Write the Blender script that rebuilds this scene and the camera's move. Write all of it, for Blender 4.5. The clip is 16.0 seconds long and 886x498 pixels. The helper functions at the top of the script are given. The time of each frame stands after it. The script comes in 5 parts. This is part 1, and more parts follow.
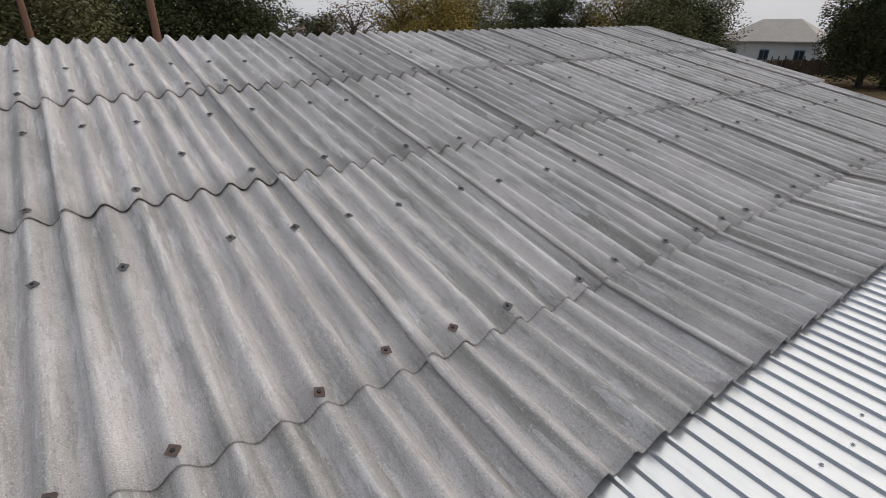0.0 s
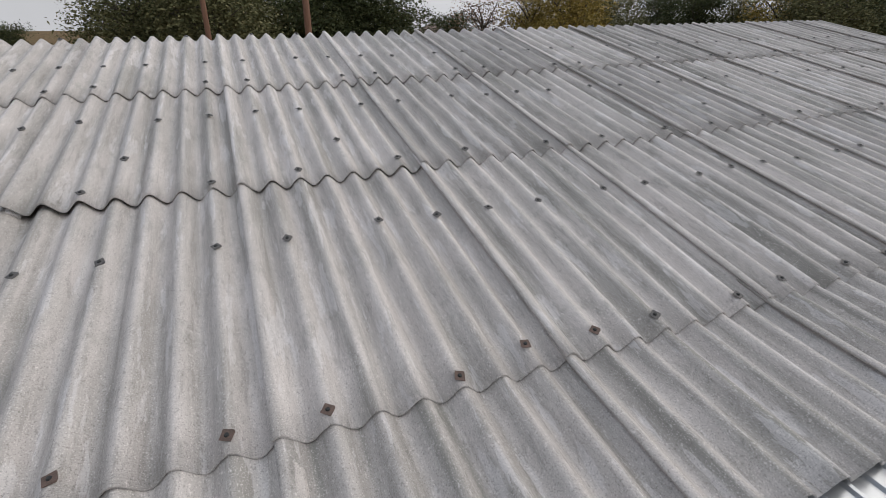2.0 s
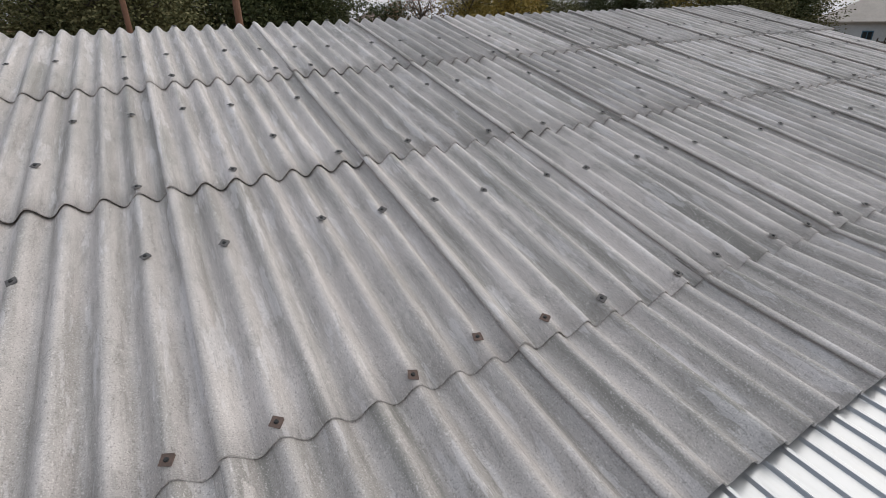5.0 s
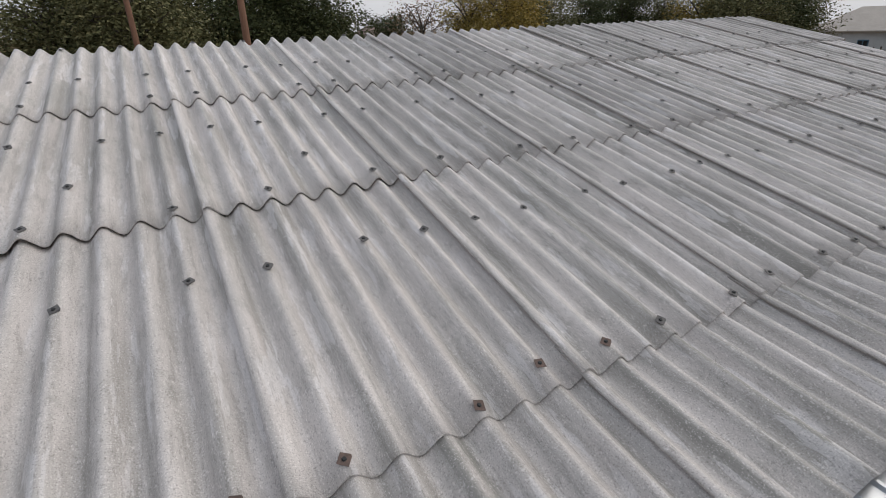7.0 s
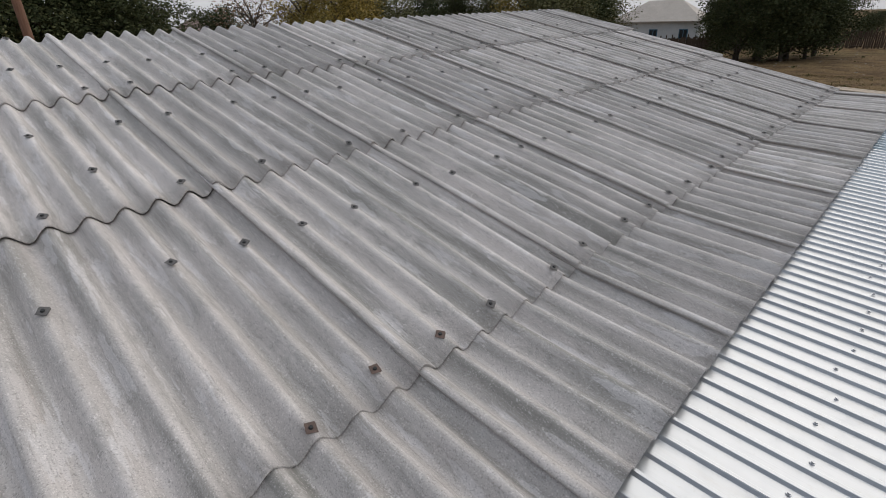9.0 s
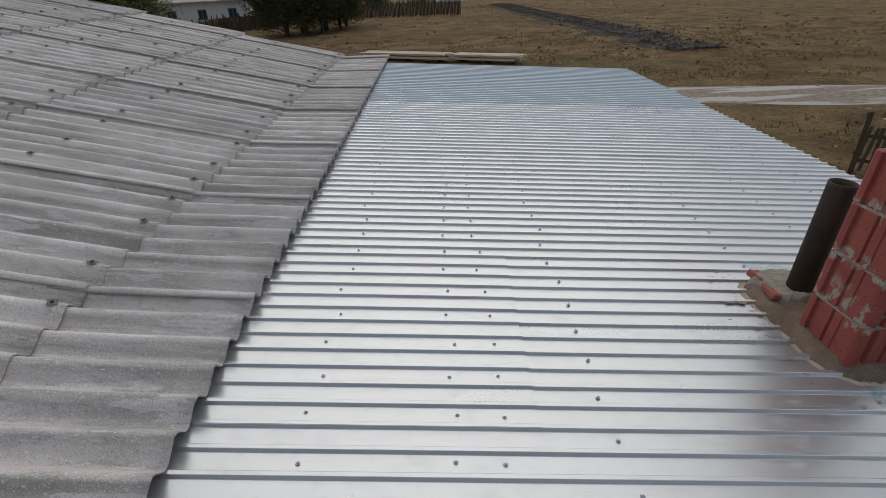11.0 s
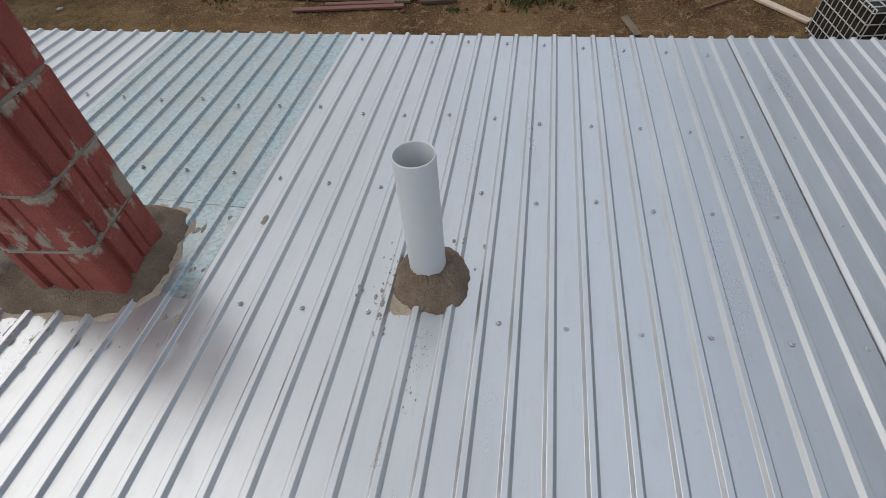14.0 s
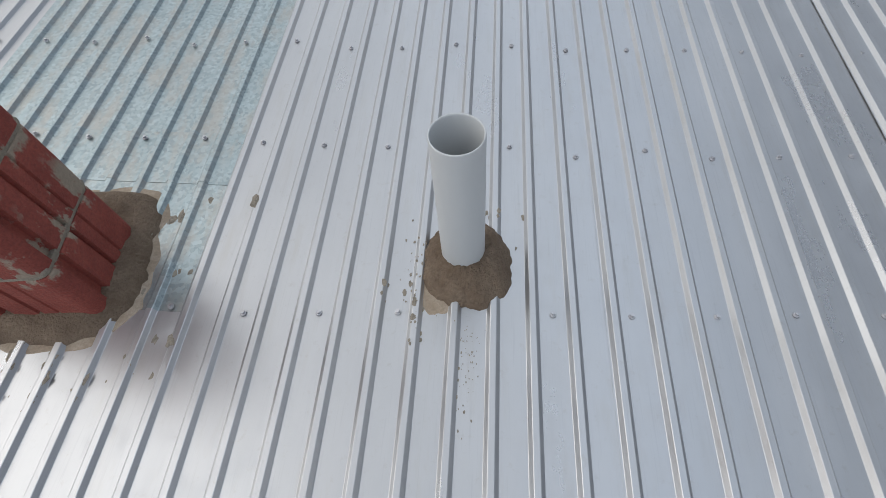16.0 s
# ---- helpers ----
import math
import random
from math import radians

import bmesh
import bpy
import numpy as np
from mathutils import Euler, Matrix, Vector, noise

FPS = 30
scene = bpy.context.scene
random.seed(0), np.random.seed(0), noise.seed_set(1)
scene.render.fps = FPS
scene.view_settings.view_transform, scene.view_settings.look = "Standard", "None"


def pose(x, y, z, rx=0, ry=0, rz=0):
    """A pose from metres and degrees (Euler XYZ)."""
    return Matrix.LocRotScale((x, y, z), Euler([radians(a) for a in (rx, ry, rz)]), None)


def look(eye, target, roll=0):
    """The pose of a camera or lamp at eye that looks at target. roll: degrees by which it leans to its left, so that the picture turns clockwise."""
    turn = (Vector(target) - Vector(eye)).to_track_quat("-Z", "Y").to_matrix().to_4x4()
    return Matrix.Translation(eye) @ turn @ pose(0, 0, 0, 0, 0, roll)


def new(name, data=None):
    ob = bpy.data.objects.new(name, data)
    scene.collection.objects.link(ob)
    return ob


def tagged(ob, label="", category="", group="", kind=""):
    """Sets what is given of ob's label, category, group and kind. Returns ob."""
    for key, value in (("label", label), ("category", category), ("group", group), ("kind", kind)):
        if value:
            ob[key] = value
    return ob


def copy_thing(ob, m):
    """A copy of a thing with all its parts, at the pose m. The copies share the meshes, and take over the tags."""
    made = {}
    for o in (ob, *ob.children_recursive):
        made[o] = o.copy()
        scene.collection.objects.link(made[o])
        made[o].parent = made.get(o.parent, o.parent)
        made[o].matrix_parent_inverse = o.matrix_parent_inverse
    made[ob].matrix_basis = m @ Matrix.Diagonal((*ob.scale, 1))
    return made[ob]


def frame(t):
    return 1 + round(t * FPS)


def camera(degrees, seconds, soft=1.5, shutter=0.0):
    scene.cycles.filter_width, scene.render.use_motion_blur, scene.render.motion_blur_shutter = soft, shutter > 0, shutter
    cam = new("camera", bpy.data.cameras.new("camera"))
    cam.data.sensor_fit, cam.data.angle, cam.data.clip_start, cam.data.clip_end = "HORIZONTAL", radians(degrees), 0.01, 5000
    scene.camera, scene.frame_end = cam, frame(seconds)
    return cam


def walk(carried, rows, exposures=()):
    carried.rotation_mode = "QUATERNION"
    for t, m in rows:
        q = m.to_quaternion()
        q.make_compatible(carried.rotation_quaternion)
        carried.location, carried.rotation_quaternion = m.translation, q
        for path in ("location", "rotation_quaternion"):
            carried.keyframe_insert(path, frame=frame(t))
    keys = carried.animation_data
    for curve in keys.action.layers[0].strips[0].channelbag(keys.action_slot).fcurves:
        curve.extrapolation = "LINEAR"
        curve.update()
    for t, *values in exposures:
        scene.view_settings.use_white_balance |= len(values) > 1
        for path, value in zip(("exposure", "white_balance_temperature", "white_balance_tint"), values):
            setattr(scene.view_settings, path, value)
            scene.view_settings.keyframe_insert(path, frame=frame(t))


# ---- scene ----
cam = camera(83.64, 16.0, soft=0.8)
ROWS = [
    (0, 0.199, -1.323, 4.208, 66.32, -0.27, -35.44),
    (0.5, 0.108, -1.263, 4.205, 67.33, -0.44, -30.51),
    (1, 0.062, -1.246, 4.2, 67.7, -0.38, -26.23),
    (1.5, 0.061, -1.245, 4.186, 67.11, -0.24, -23.74),
    (2, 0.066, -1.247, 4.174, 66.19, -0.02, -22.05),
    (2.5, 0.07, -1.244, 4.167, 65.35, 0.24, -20.52),
    (3, 0.061, -1.234, 4.161, 64.74, 0.33, -19.38),
    (3.5, 0.055, -1.236, 4.16, 64.49, 0.29, -19.31),
    (4, 0.077, -1.244, 4.163, 64.44, 0.47, -20.92),
    (4.5, 0.093, -1.241, 4.167, 64.75, 0.39, -25.61),
    (4.7, 0.108, -1.233, 4.17, 64.85, 0.48, -27.74),
    (6.8, -0.04, -1.06, 4.205, 66.09, 1.13, -29.57),
    (7, -0.053, -1.043, 4.196, 66.23, 1.07, -28.77),
    (7.5, -0.071, -1.015, 4.189, 66.16, 0.95, -28.03),
    (8, -0.063, -1.011, 4.177, 66.11, 0.76, -32.22),
    (8.2, -0.027, -1.027, 4.193, 65.55, 0.79, -35.02),
    (10.3, 0.239, -1.341, 4.189, 66.34, 2.23, -67.44),
    (10.5, 0.238, -1.45, 4.216, 65.91, 2.06, -72.5),
    (11, 0.315, -1.602, 4.185, 61.57, 2.68, -90.13),
    (11.3, 0.398, -1.663, 4.15, 58.54, 3.73, -101.95),
    (11.6, 0.471, -1.691, 4.118, 56.08, 4.72, -113.54),
    (12, 0.483, -1.783, 4.068, 53.08, 4.71, -128.76),
    (12.5, 0.456, -2.018, 4.061, 51.59, 5.68, -146.74),
    (13, 0.48, -2.2, 4.036, 46.14, 5.09, -159.19),
    (13.5, 0.615, -2.316, 4.007, 41.51, 3.47, -168.83),
    (14, 0.667, -2.468, 3.96, 38.3, 3.62, -171.28),
    (14.5, 0.709, -2.559, 3.931, 36.34, 3.46, -172.3),
    (15, 0.738, -2.541, 3.933, 34.31, 3.12, -173.89),
    (15.5, 0.831, -2.528, 3.928, 31.4, 3.22, -175.02),
    (16, 0.868, -2.755, 3.879, 27.43, 3.43, -176.25),
]
walk(cam, [(t, pose(x, y, z, rx, ry, rz)) for t, x, y, z, rx, ry, rz in ROWS], exposures=((0.0, 0.22), (3.0, 0.34), (8.0, 0.34), (10.5, 0.0), (11.2, 0.0), (12.0, 0.14), (12.5, 0.22), (13.0, 0.26), (13.5, 0.35), (16.0, 0.33)))

# ---------------------------------------------------------------- light
SUN_AZ, SUN_EL = radians(92), radians(41)
sun_way = Vector((math.sin(SUN_AZ) * math.cos(SUN_EL), math.cos(SUN_AZ) * math.cos(SUN_EL), math.sin(SUN_EL)))
world = bpy.data.worlds.new("overcast_sky")
scene.world = world
world.use_nodes = True
wn, wl = world.node_tree.nodes, world.node_tree.links
wn.clear()
sky = wn.new("ShaderNodeTexSky")
sky.sky_type, sky.sun_disc = "NISHITA", False
sky.sun_elevation, sky.sun_rotation = SUN_EL, SUN_AZ
sky.air_density, sky.dust_density, sky.ozone_density = 1.0, 4.0, 1.0
grey = wn.new("ShaderNodeHueSaturation")
grey.inputs["Saturation"].default_value, grey.inputs["Value"].default_value = 0.5, 0.10
at = wn.new("ShaderNodeTexCoord")
# thin bright cloud round the hidden sun, thicker and bluer cloud away from it
toward = wn.new("ShaderNodeVectorMath")
toward.operation = "DOT_PRODUCT"
toward.inputs[1].default_value = Vector((0.9, 0.0, 0.436))
span = wn.new("ShaderNodeMapRange")
span.inputs["From Min"].default_value, span.inputs["From Max"].default_value = -0.5, 1.0
veil = wn.new("ShaderNodeValToRGB")
veil_stops = ((0.0, (0.20, 0.225, 0.27)), (0.17, (0.22, 0.25, 0.295)), (0.33, (0.72, 0.83, 0.985)), (0.60, (0.72, 0.765, 0.825)), (0.80, (0.80, 0.81, 0.83)), (1.0, (0.62, 0.61, 0.60)))
for p, c in veil_stops[1:-1]:
    veil.color_ramp.elements.new(p)
for el in veil.color_ramp.elements:
    el.color = (*min(veil_stops, key=lambda stop: abs(stop[0] - el.position))[1], 1)
cloud = wn.new("ShaderNodeTexNoise")
cloud.inputs["Scale"].default_value, cloud.inputs["Detail"].default_value = 2.2, 4.0
cloud_ramp = wn.new("ShaderNodeMapRange")
cloud_ramp.inputs["From Min"].default_value, cloud_ramp.inputs["From Max"].default_value = 0.3, 0.75
cloud_ramp.inputs["To Min"].default_value, cloud_ramp.inputs["To Max"].default_value = 0.84, 1.12
mix = wn.new("ShaderNodeMix")
mix.data_type, mix.blend_type = "RGBA", "MIX"
mix.inputs["Factor"].default_value = 0.9
scaled = wn.new("ShaderNodeVectorMath")
scaled.operation = "SCALE"
back = wn.new("ShaderNodeBackground")
back.inputs["Strength"].default_value = 1.0
wo = wn.new("ShaderNodeOutputWorld")
wl.new(sky.outputs["Color"], grey.inputs["Color"])
wl.new(at.outputs["Generated"], toward.inputs[0])
wl.new(toward.outputs["Value"], span.inputs["Value"])
wl.new(span.outputs["Result"], veil.inputs["Fac"])
wl.new(grey.outputs["Color"], mix.inputs["A"])
# paler haze along the horizon
up_part = wn.new("ShaderNodeSeparateXYZ")
haze = wn.new("ShaderNodeMapRange")
haze.interpolation_type = "SMOOTHERSTEP"
haze.inputs["From Min"].default_value, haze.inputs["From Max"].default_value = 0.0, 0.3
haze.inputs["To Min"].default_value, haze.inputs["To Max"].default_value = 1.0, 0.0
hazed = wn.new("ShaderNodeMix")
hazed.data_type = "RGBA"
hazed.inputs["B"].default_value = (0.55, 0.555, 0.58, 1)
wl.new(at.outputs["Generated"], up_part.inputs[0])
wl.new(up_part.outputs["Z"], haze.inputs["Value"])
wl.new(haze.outputs["Result"], hazed.inputs["Factor"])
wl.new(veil.outputs["Color"], hazed.inputs["A"])
wl.new(hazed.outputs["Result"], mix.inputs["B"])
wl.new(at.outputs["Generated"], cloud.inputs["Vector"])
wl.new(cloud.outputs["Fac"], cloud_ramp.inputs["Value"])
wl.new(mix.outputs["Result"], scaled.inputs[0])
wl.new(cloud_ramp.outputs["Result"], scaled.inputs["Scale"])
wl.new(scaled.outputs["Vector"], back.inputs["Color"])
wl.new(back.outputs["Background"], wo.inputs["Surface"])
sun = new("sun", bpy.data.lights.new("sun", "SUN"))
sun.data.energy, sun.data.angle, sun.data.color = 0.72, radians(62), (1.0, 0.97, 0.93)
sun.matrix_world = look(sun_way * 60, (0, 0, 0))

# ---------------------------------------------------------------- the roof's own axes
# u along the ridge, v up the slope, w out of the slate plane
ROOF = Matrix(((0.99976, -0.0051, -0.02139, 0), (0.0, 0.97273, -0.23194, 0), (0.02199, 0.23188, 0.9725, 3.0), (0, 0, 0, 1)))
COURSE, WIDTH, PITCH, CREST = 1.596, 1.05, 0.15, 0.045
RIDGE, EAVE = 4.775, -0.70
SLATE_LEFT, SLATE_RIGHT = -1.80, 8.72


def metal_w(u, v):
    """Height of the sheet-metal roof's pans over the slate plane."""
    return 0.0283 + 0.1655 * (-0.72 - v) + 0.0099 * u


def metal_low(u):
    return -5.0 + 0.08 * u


# ---------------------------------------------------------------- materials
class Nodes:
    def __init__(self, name):
        self.m = bpy.data.materials.new(name)
        self.m.use_nodes = True
        self.t = self.m.node_tree
        self.b = self.t.nodes["Principled BSDF"]

    def node(self, kind, **inputs):
        n = self.t.nodes.new("ShaderNode" + kind)
        for key, value in inputs.items():
            self.put(n.inputs[key.replace("_", " ")], value)
        return n

    def put(self, socket, value):
        if isinstance(value, bpy.types.NodeSocket):
            self.t.links.new(value, socket)
        elif isinstance(value, tuple) and len(value) == 3 and socket.type == "RGBA":
            socket.default_value = (*value, 1)
        else:
            socket.default_value = value

    def coords(self, scale=(1, 1, 1), world=False, shift=True):
        if world:
            out = self.node("NewGeometry").outputs["Position"]
        else:
            out = self.node("TexCoord").outputs["Object"]
        mp = self.node("Mapping", Vector=out, Scale=scale)
        if shift:
            rnd = self.node("ObjectInfo").outputs["Random"]
            mul = self.node("Math")
            mul.operation = "MULTIPLY"
            self.put(mul.inputs[0], rnd)
            mul.inputs[1].default_value = 37.0
            comb = self.node("CombineXYZ", X=mul.outputs[0], Y=mul.outputs[0], Z=mul.outputs[0])
            self.put(mp.inputs["Location"], comb.outputs[0])
        return mp.outputs[0]

    def noise(self, at, scale, detail=4.0, rough=0.55):
        return self.node("TexNoise", Vector=at, Scale=scale, Detail=detail, Roughness=rough).outputs["Fac"]

    def ramp(self, fac, *stops):
        r = self.node("ValToRGB", Fac=fac)
        e = r.color_ramp.elements
        while len(e) < len(stops):
            e.new(0.5)
        for el, (p, c) in zip(e, stops):
            el.position = p
            el.color = (*c, 1) if isinstance(c, tuple) else (c, c, c, 1)
        return r.outputs["Color"]

    def mix(self, fac, a, b, how="MIX"):
        n = self.node("Mix")
        n.data_type, n.blend_type = "RGBA", how
        self.put(n.inputs["Factor"], fac)
        self.put(n.inputs["A"], a)
        self.put(n.inputs["B"], b)
        return n.outputs["Result"]

    def bump(self, height, strength=0.3, distance=0.01):
        n = self.node("Bump", Height=height, Strength=strength, Distance=distance)
        self.put(self.b.inputs["Normal"], n.outputs[0])

    def done(self, colour, rough=0.8, metal=0.0, spec=None):
        self.put(self.b.inputs["Base Color"], colour)
        self.put(self.b.inputs["Roughness"], rough)
        self.b.inputs["Metallic"].default_value = metal
        if spec is not None:
            self.b.inputs["Specular IOR Level"].default_value = spec
        return self.m


def plain(name, c1, c2, scale=6.0, fine=60.0, rough=0.8, metal=0.0, bump=0.3, stretch=(1, 1, 1), depth=0.004, world=False, grit=0.55, spec=0.35):
    """A surface with two scales of variation between two colours."""
    n = Nodes(name)
    at = n.coords(stretch, world=world, shift=not world)
    big, small = n.noise(at, scale), n.noise(at, fine, 3.0, 0.65)
    col = n.mix(n.ramp(big, (0.3, 0.0), (0.7, 1.0)), c1, c2)
    col = n.mix(n.ramp(small, (0.3, 0.0), (0.75, grit)), col, tuple(0.55 * x for x in c1))
    n.bump(small, bump, depth)
    return n.done(col, rough, metal, spec)


def slate_material(name, low, high, dirt):
    n = Nodes(name)
    rnd = n.node("ObjectInfo").outputs["Random"]
    at = n.coords((1, 1, 1))
    streak = n.noise(n.coords((7, 0.35, 1)), 1.9, 6.0, 0.6)
    smear = n.noise(n.coords((11, 1.3, 1)), 1.7, 5.0, 0.6)
    patch = n.noise(at, 2.1, 5.0, 0.65)
    speck = n.noise(at, 190.0, 2.0, 0.6)
    flake = n.noise(n.coords((1, 0.5, 1)), 95.0, 2.0, 0.5)
    mottle = n.noise(n.coords((1, 0.16, 1)), 30.0, 5.0, 0.66)
    weave = n.noise(n.coords((12, 330, 10)), 1.0, 2.0, 0.5)
    col = n.ramp(streak, (0.34, (0.43, 0.388, 0.366)), (0.47, (0.49, 0.447, 0.424)), (0.60, (0.555, 0.507, 0.482)))
    col = n.mix(n.ramp(patch, (0.42, 0.0), (0.62, 0.6)), col, (0.40, 0.370, 0.346))
    # grime runs down the slope, then whitish lime smears with crisp edges over them
    grime = n.noise(n.coords((7, 0.32, 1)), 1.7, 6.0, 0.6)
    col = n.mix(n.ramp(grime, (0.47, 0.0), (0.64, dirt)), col, (0.175, 0.170, 0.150))
    blot = n.noise(n.coords((3.2, 1.2, 1)), 2.3, 7.0, 0.74)
    col = n.mix(n.ramp(blot, (0.56, 0.0), (0.66, 0.6 * dirt)), col, (0.20, 0.195, 0.172))
    col = n.mix(n.ramp(smear, (0.575, 0.0), (0.60, 0.5)), col, (0.64, 0.605, 0.60))
    col = n.mix(n.ramp(mottle, (0.34, 0.35), (0.46, 0.0)), col, (0.19, 0.176, 0.16))
    col = n.mix(n.ramp(mottle, (0.56, 0.0), (0.70, 0.25)), col, (0.66, 0.632, 0.59))
    col = n.mix(n.ramp(flake, (0.65, 0.0), (0.70, 0.38)), col, (0.80, 0.745, 0.72))
    col = n.mix(n.ramp(flake, (0.30, 0.35), (0.36, 0.0)), col, (0.14, 0.132, 0.12))
    col = n.mix(n.ramp(speck, (0.59, 0.0), (0.68, 0.45)), col, (0.84, 0.79, 0.75))
    col = n.mix(n.ramp(speck, (0.33, 0.5), (0.43, 0.0)), col, (0.15, 0.142, 0.13))
    tone = n.ramp(rnd, (0.0, low), (1.0, high))
    col = n.mix(1.0, col, tone, "MULTIPLY")
    add = n.node("Math")
    add.operation = "ADD"
    n.put(add.inputs[0], speck)
    n.put(add.inputs[1], weave)
    n.bump(add.outputs[0], 0.5, 0.0028)
    return n.done(col, n.ramp(streak, (0.3, 0.62), (0.7, 0.8)), 0.0, 0.35)


def sheet_metal(name, c1, c2, r1, r2, spangle=0.0):
    n = Nodes(name)
    film = n.noise(n.coords((2.5, 0.7, 1)), 2.0, 5.0, 0.6)
    fine = n.noise(n.coords((60, 4, 1)), 3.0, 3.0, 0.6)
    smudge = n.noise(n.coords((1.5, 1, 1)), 14.0, 6.0, 0.7)
    rough = n.ramp(film, (0.35, r1), (0.65, r2))
    rough = n.mix(n.ramp(smudge, (0.5, 0.0), (0.68, 0.7)), rough, (r2 + 0.14,) * 3)
    col = n.mix(n.ramp(film, (0.25, 0.0), (0.75, 1.0)), c1, c2)
    if spangle:
        v = n.node("TexVoronoi", Vector=n.coords((1, 1, 1)), Scale=96.0)
        grain = n.node("SeparateColor", Color=v.outputs["Color"])
        col = n.mix(n.ramp(grain.outputs[0], (0.0, 0.0), (1.0, spangle)), col, tuple(0.62 * x for x in c1))
        dirt = n.noise(n.coords((3, 1.2, 1)), 4.0, 7.0, 0.72)
        col = n.mix(n.ramp(dirt, (0.47, 0.0), (0.62, 0.6)), col, (0.42, 0.39, 0.35))
        rough = n.mix(n.ramp(grain.outputs[1], (0.0, 0.0), (1.0, 1.0)), rough, (r2 + 0.12,) * 3)
    dirt = n.noise(n.coords((4, 0.5, 1)), 5.0, 6.0, 0.7)
    col = n.mix(n.ramp(dirt, (0.54, 0.0), (0.72, 0.45)), col, (0.46, 0.45, 0.43))
    scratch = n.noise(n.coords((120, 2.5, 1)), 2.0, 3.0, 0.6)
    col = n.mix(n.ramp(scratch, (0.32, 0.2), (0.42, 0.0)), col, (0.38, 0.39, 0.41))
    spots = n.noise(n.coords((1, 1, 1)), 38.0, 4.0, 0.7)
    col = n.mix(n.ramp(spots, (0.60, 0.0), (0.72, 0.3)), col, (0.40, 0.385, 0.36))
    n.bump(fine, 0.05, 0.001)
    return n.done(col, rough, 0.80, 0.3)


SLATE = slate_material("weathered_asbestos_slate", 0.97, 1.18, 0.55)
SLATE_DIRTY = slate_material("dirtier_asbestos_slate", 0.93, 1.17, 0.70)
METAL = sheet_metal("new_galvanised_sheet", (0.475, 0.485, 0.50), (0.545, 0.553, 0.565), 0.27, 0.35)
METAL_BLUE = sheet_metal("bluish_galvanised_sheet", (0.34, 0.39, 0.425), (0.40, 0.45, 0.485), 0.42, 0.50)
METAL_OLD = sheet_metal("old_spangled_galvanised_sheet", (0.355, 0.435, 0.46), (0.475, 0.55, 0.57), 0.26, 0.38, 0.62)
SCREW = plain("zinc_screw", (0.62, 0.62, 0.64), (0.45, 0.45, 0.47), 90, 300, 0.4, 0.9, grit=0.2)
RUBBER = plain("black_rubber", (0.03, 0.03, 0.03), (0.05, 0.05, 0.05), 90, 300, 0.8)
RUST = plain("rusty_iron", (0.115, 0.085, 0.072), (0.20, 0.135, 0.112), 40, 220, 0.85, 0.2)
GREEN_GLASS = plain("dirty_green_glass", (0.07, 0.10, 0.09), (0.14, 0.18, 0.165), 3, 30, 0.3)
RUST_PIPE = plain("rusted_pipe", (0.10, 0.05, 0.03), (0.20, 0.10, 0.055), 12, 120, 0.9)
TIN = plain("tarnished_tin_washer", (0.10, 0.095, 0.095), (0.19, 0.175, 0.165), 60, 260, 0.7, 0.3)
CLAY = plain("red_clay_block", (0.27, 0.072, 0.055), (0.36, 0.115, 0.085), 9, 140, 0.85, 0.0, 0.5)


def clay_block(name, lower, upper, cut):
    n = Nodes(name)
    at = n.coords((1, 1, 1))
    big, small = n.noise(at, 9), n.noise(at, 140, 3, 0.65)
    col = n.mix(n.ramp(big, (0.3, 0.0), (0.7, 1.0)), (0.225, 0.045, 0.034), (0.335, 0.08, 0.058))
    col = n.mix(n.ramp(small, (0.35, 0.0), (0.75, 0.5)), col, (0.11, 0.028, 0.022))
    gen = n.node("SeparateXYZ", Vector=n.node("TexCoord").outputs["Generated"]).outputs["Z"]
    ends = n.ramp(gen, (0.0, 1.0), (lower, 0.32), (0.8, upper), (1.0, 0.7))
    blot = n.noise(n.coords((1, 1, 0.6)), 17, 5, 0.65)
    prod = n.mix(1.0, ends, n.ramp(blot, (cut, 0.0), (cut + 0.16, 1.0)), "MULTIPLY")
    col = n.mix(n.ramp(prod, (0.20, 0.0), (0.42, 0.92)), col, n.mix(small, (0.40, 0.35, 0.275), (0.22, 0.185, 0.14)))
    n.bump(small, 0.7, 0.006)
    return n.done(col, 0.85, 0.0)


CLAY_BLOCK = clay_block("red_clay_block_with_mortar_smears", 0.24, 0.06, 0.48)
CLAY_SMEARED = clay_block("red_clay_block_thickly_smeared_with_mortar", 0.50, 0.16, 0.43)
MORTAR = plain("grey_mortar", (0.27, 0.24, 0.195), (0.40, 0.355, 0.29), 22, 160, 0.95, 0.0, 0.9, depth=0.008)
SLURRY = plain("dried_mortar_slurry", (0.33, 0.26, 0.19), (0.46, 0.39, 0.31), 25, 150, 0.9, 0.0, 0.5)
MORTAR_DARK = plain("damp_sandy_mortar", (0.165, 0.118, 0.082), (0.27, 0.205, 0.15), 14, 130, 0.95, 0.0, 1.0, depth=0.012)
PVC = plain("grey_pvc", (0.50, 0.52, 0.53), (0.54, 0.555, 0.56), 5, 60, 0.38, 0.0, 0.02, (1, 1, 0.2), grit=0.03)
DARK_STEEL = plain("sooty_steel_pipe", (0.04, 0.028, 0.021), (0.085, 0.056, 0.04), 7, 90, 0.7, 0.3, 0.3)
WOOD_MID = plain("weathered_brown_wood", (0.12, 0.088, 0.06), (0.22, 0.165, 0.115), 3, 45, 0.9, 0.0, 0.4, (14, 1, 14))
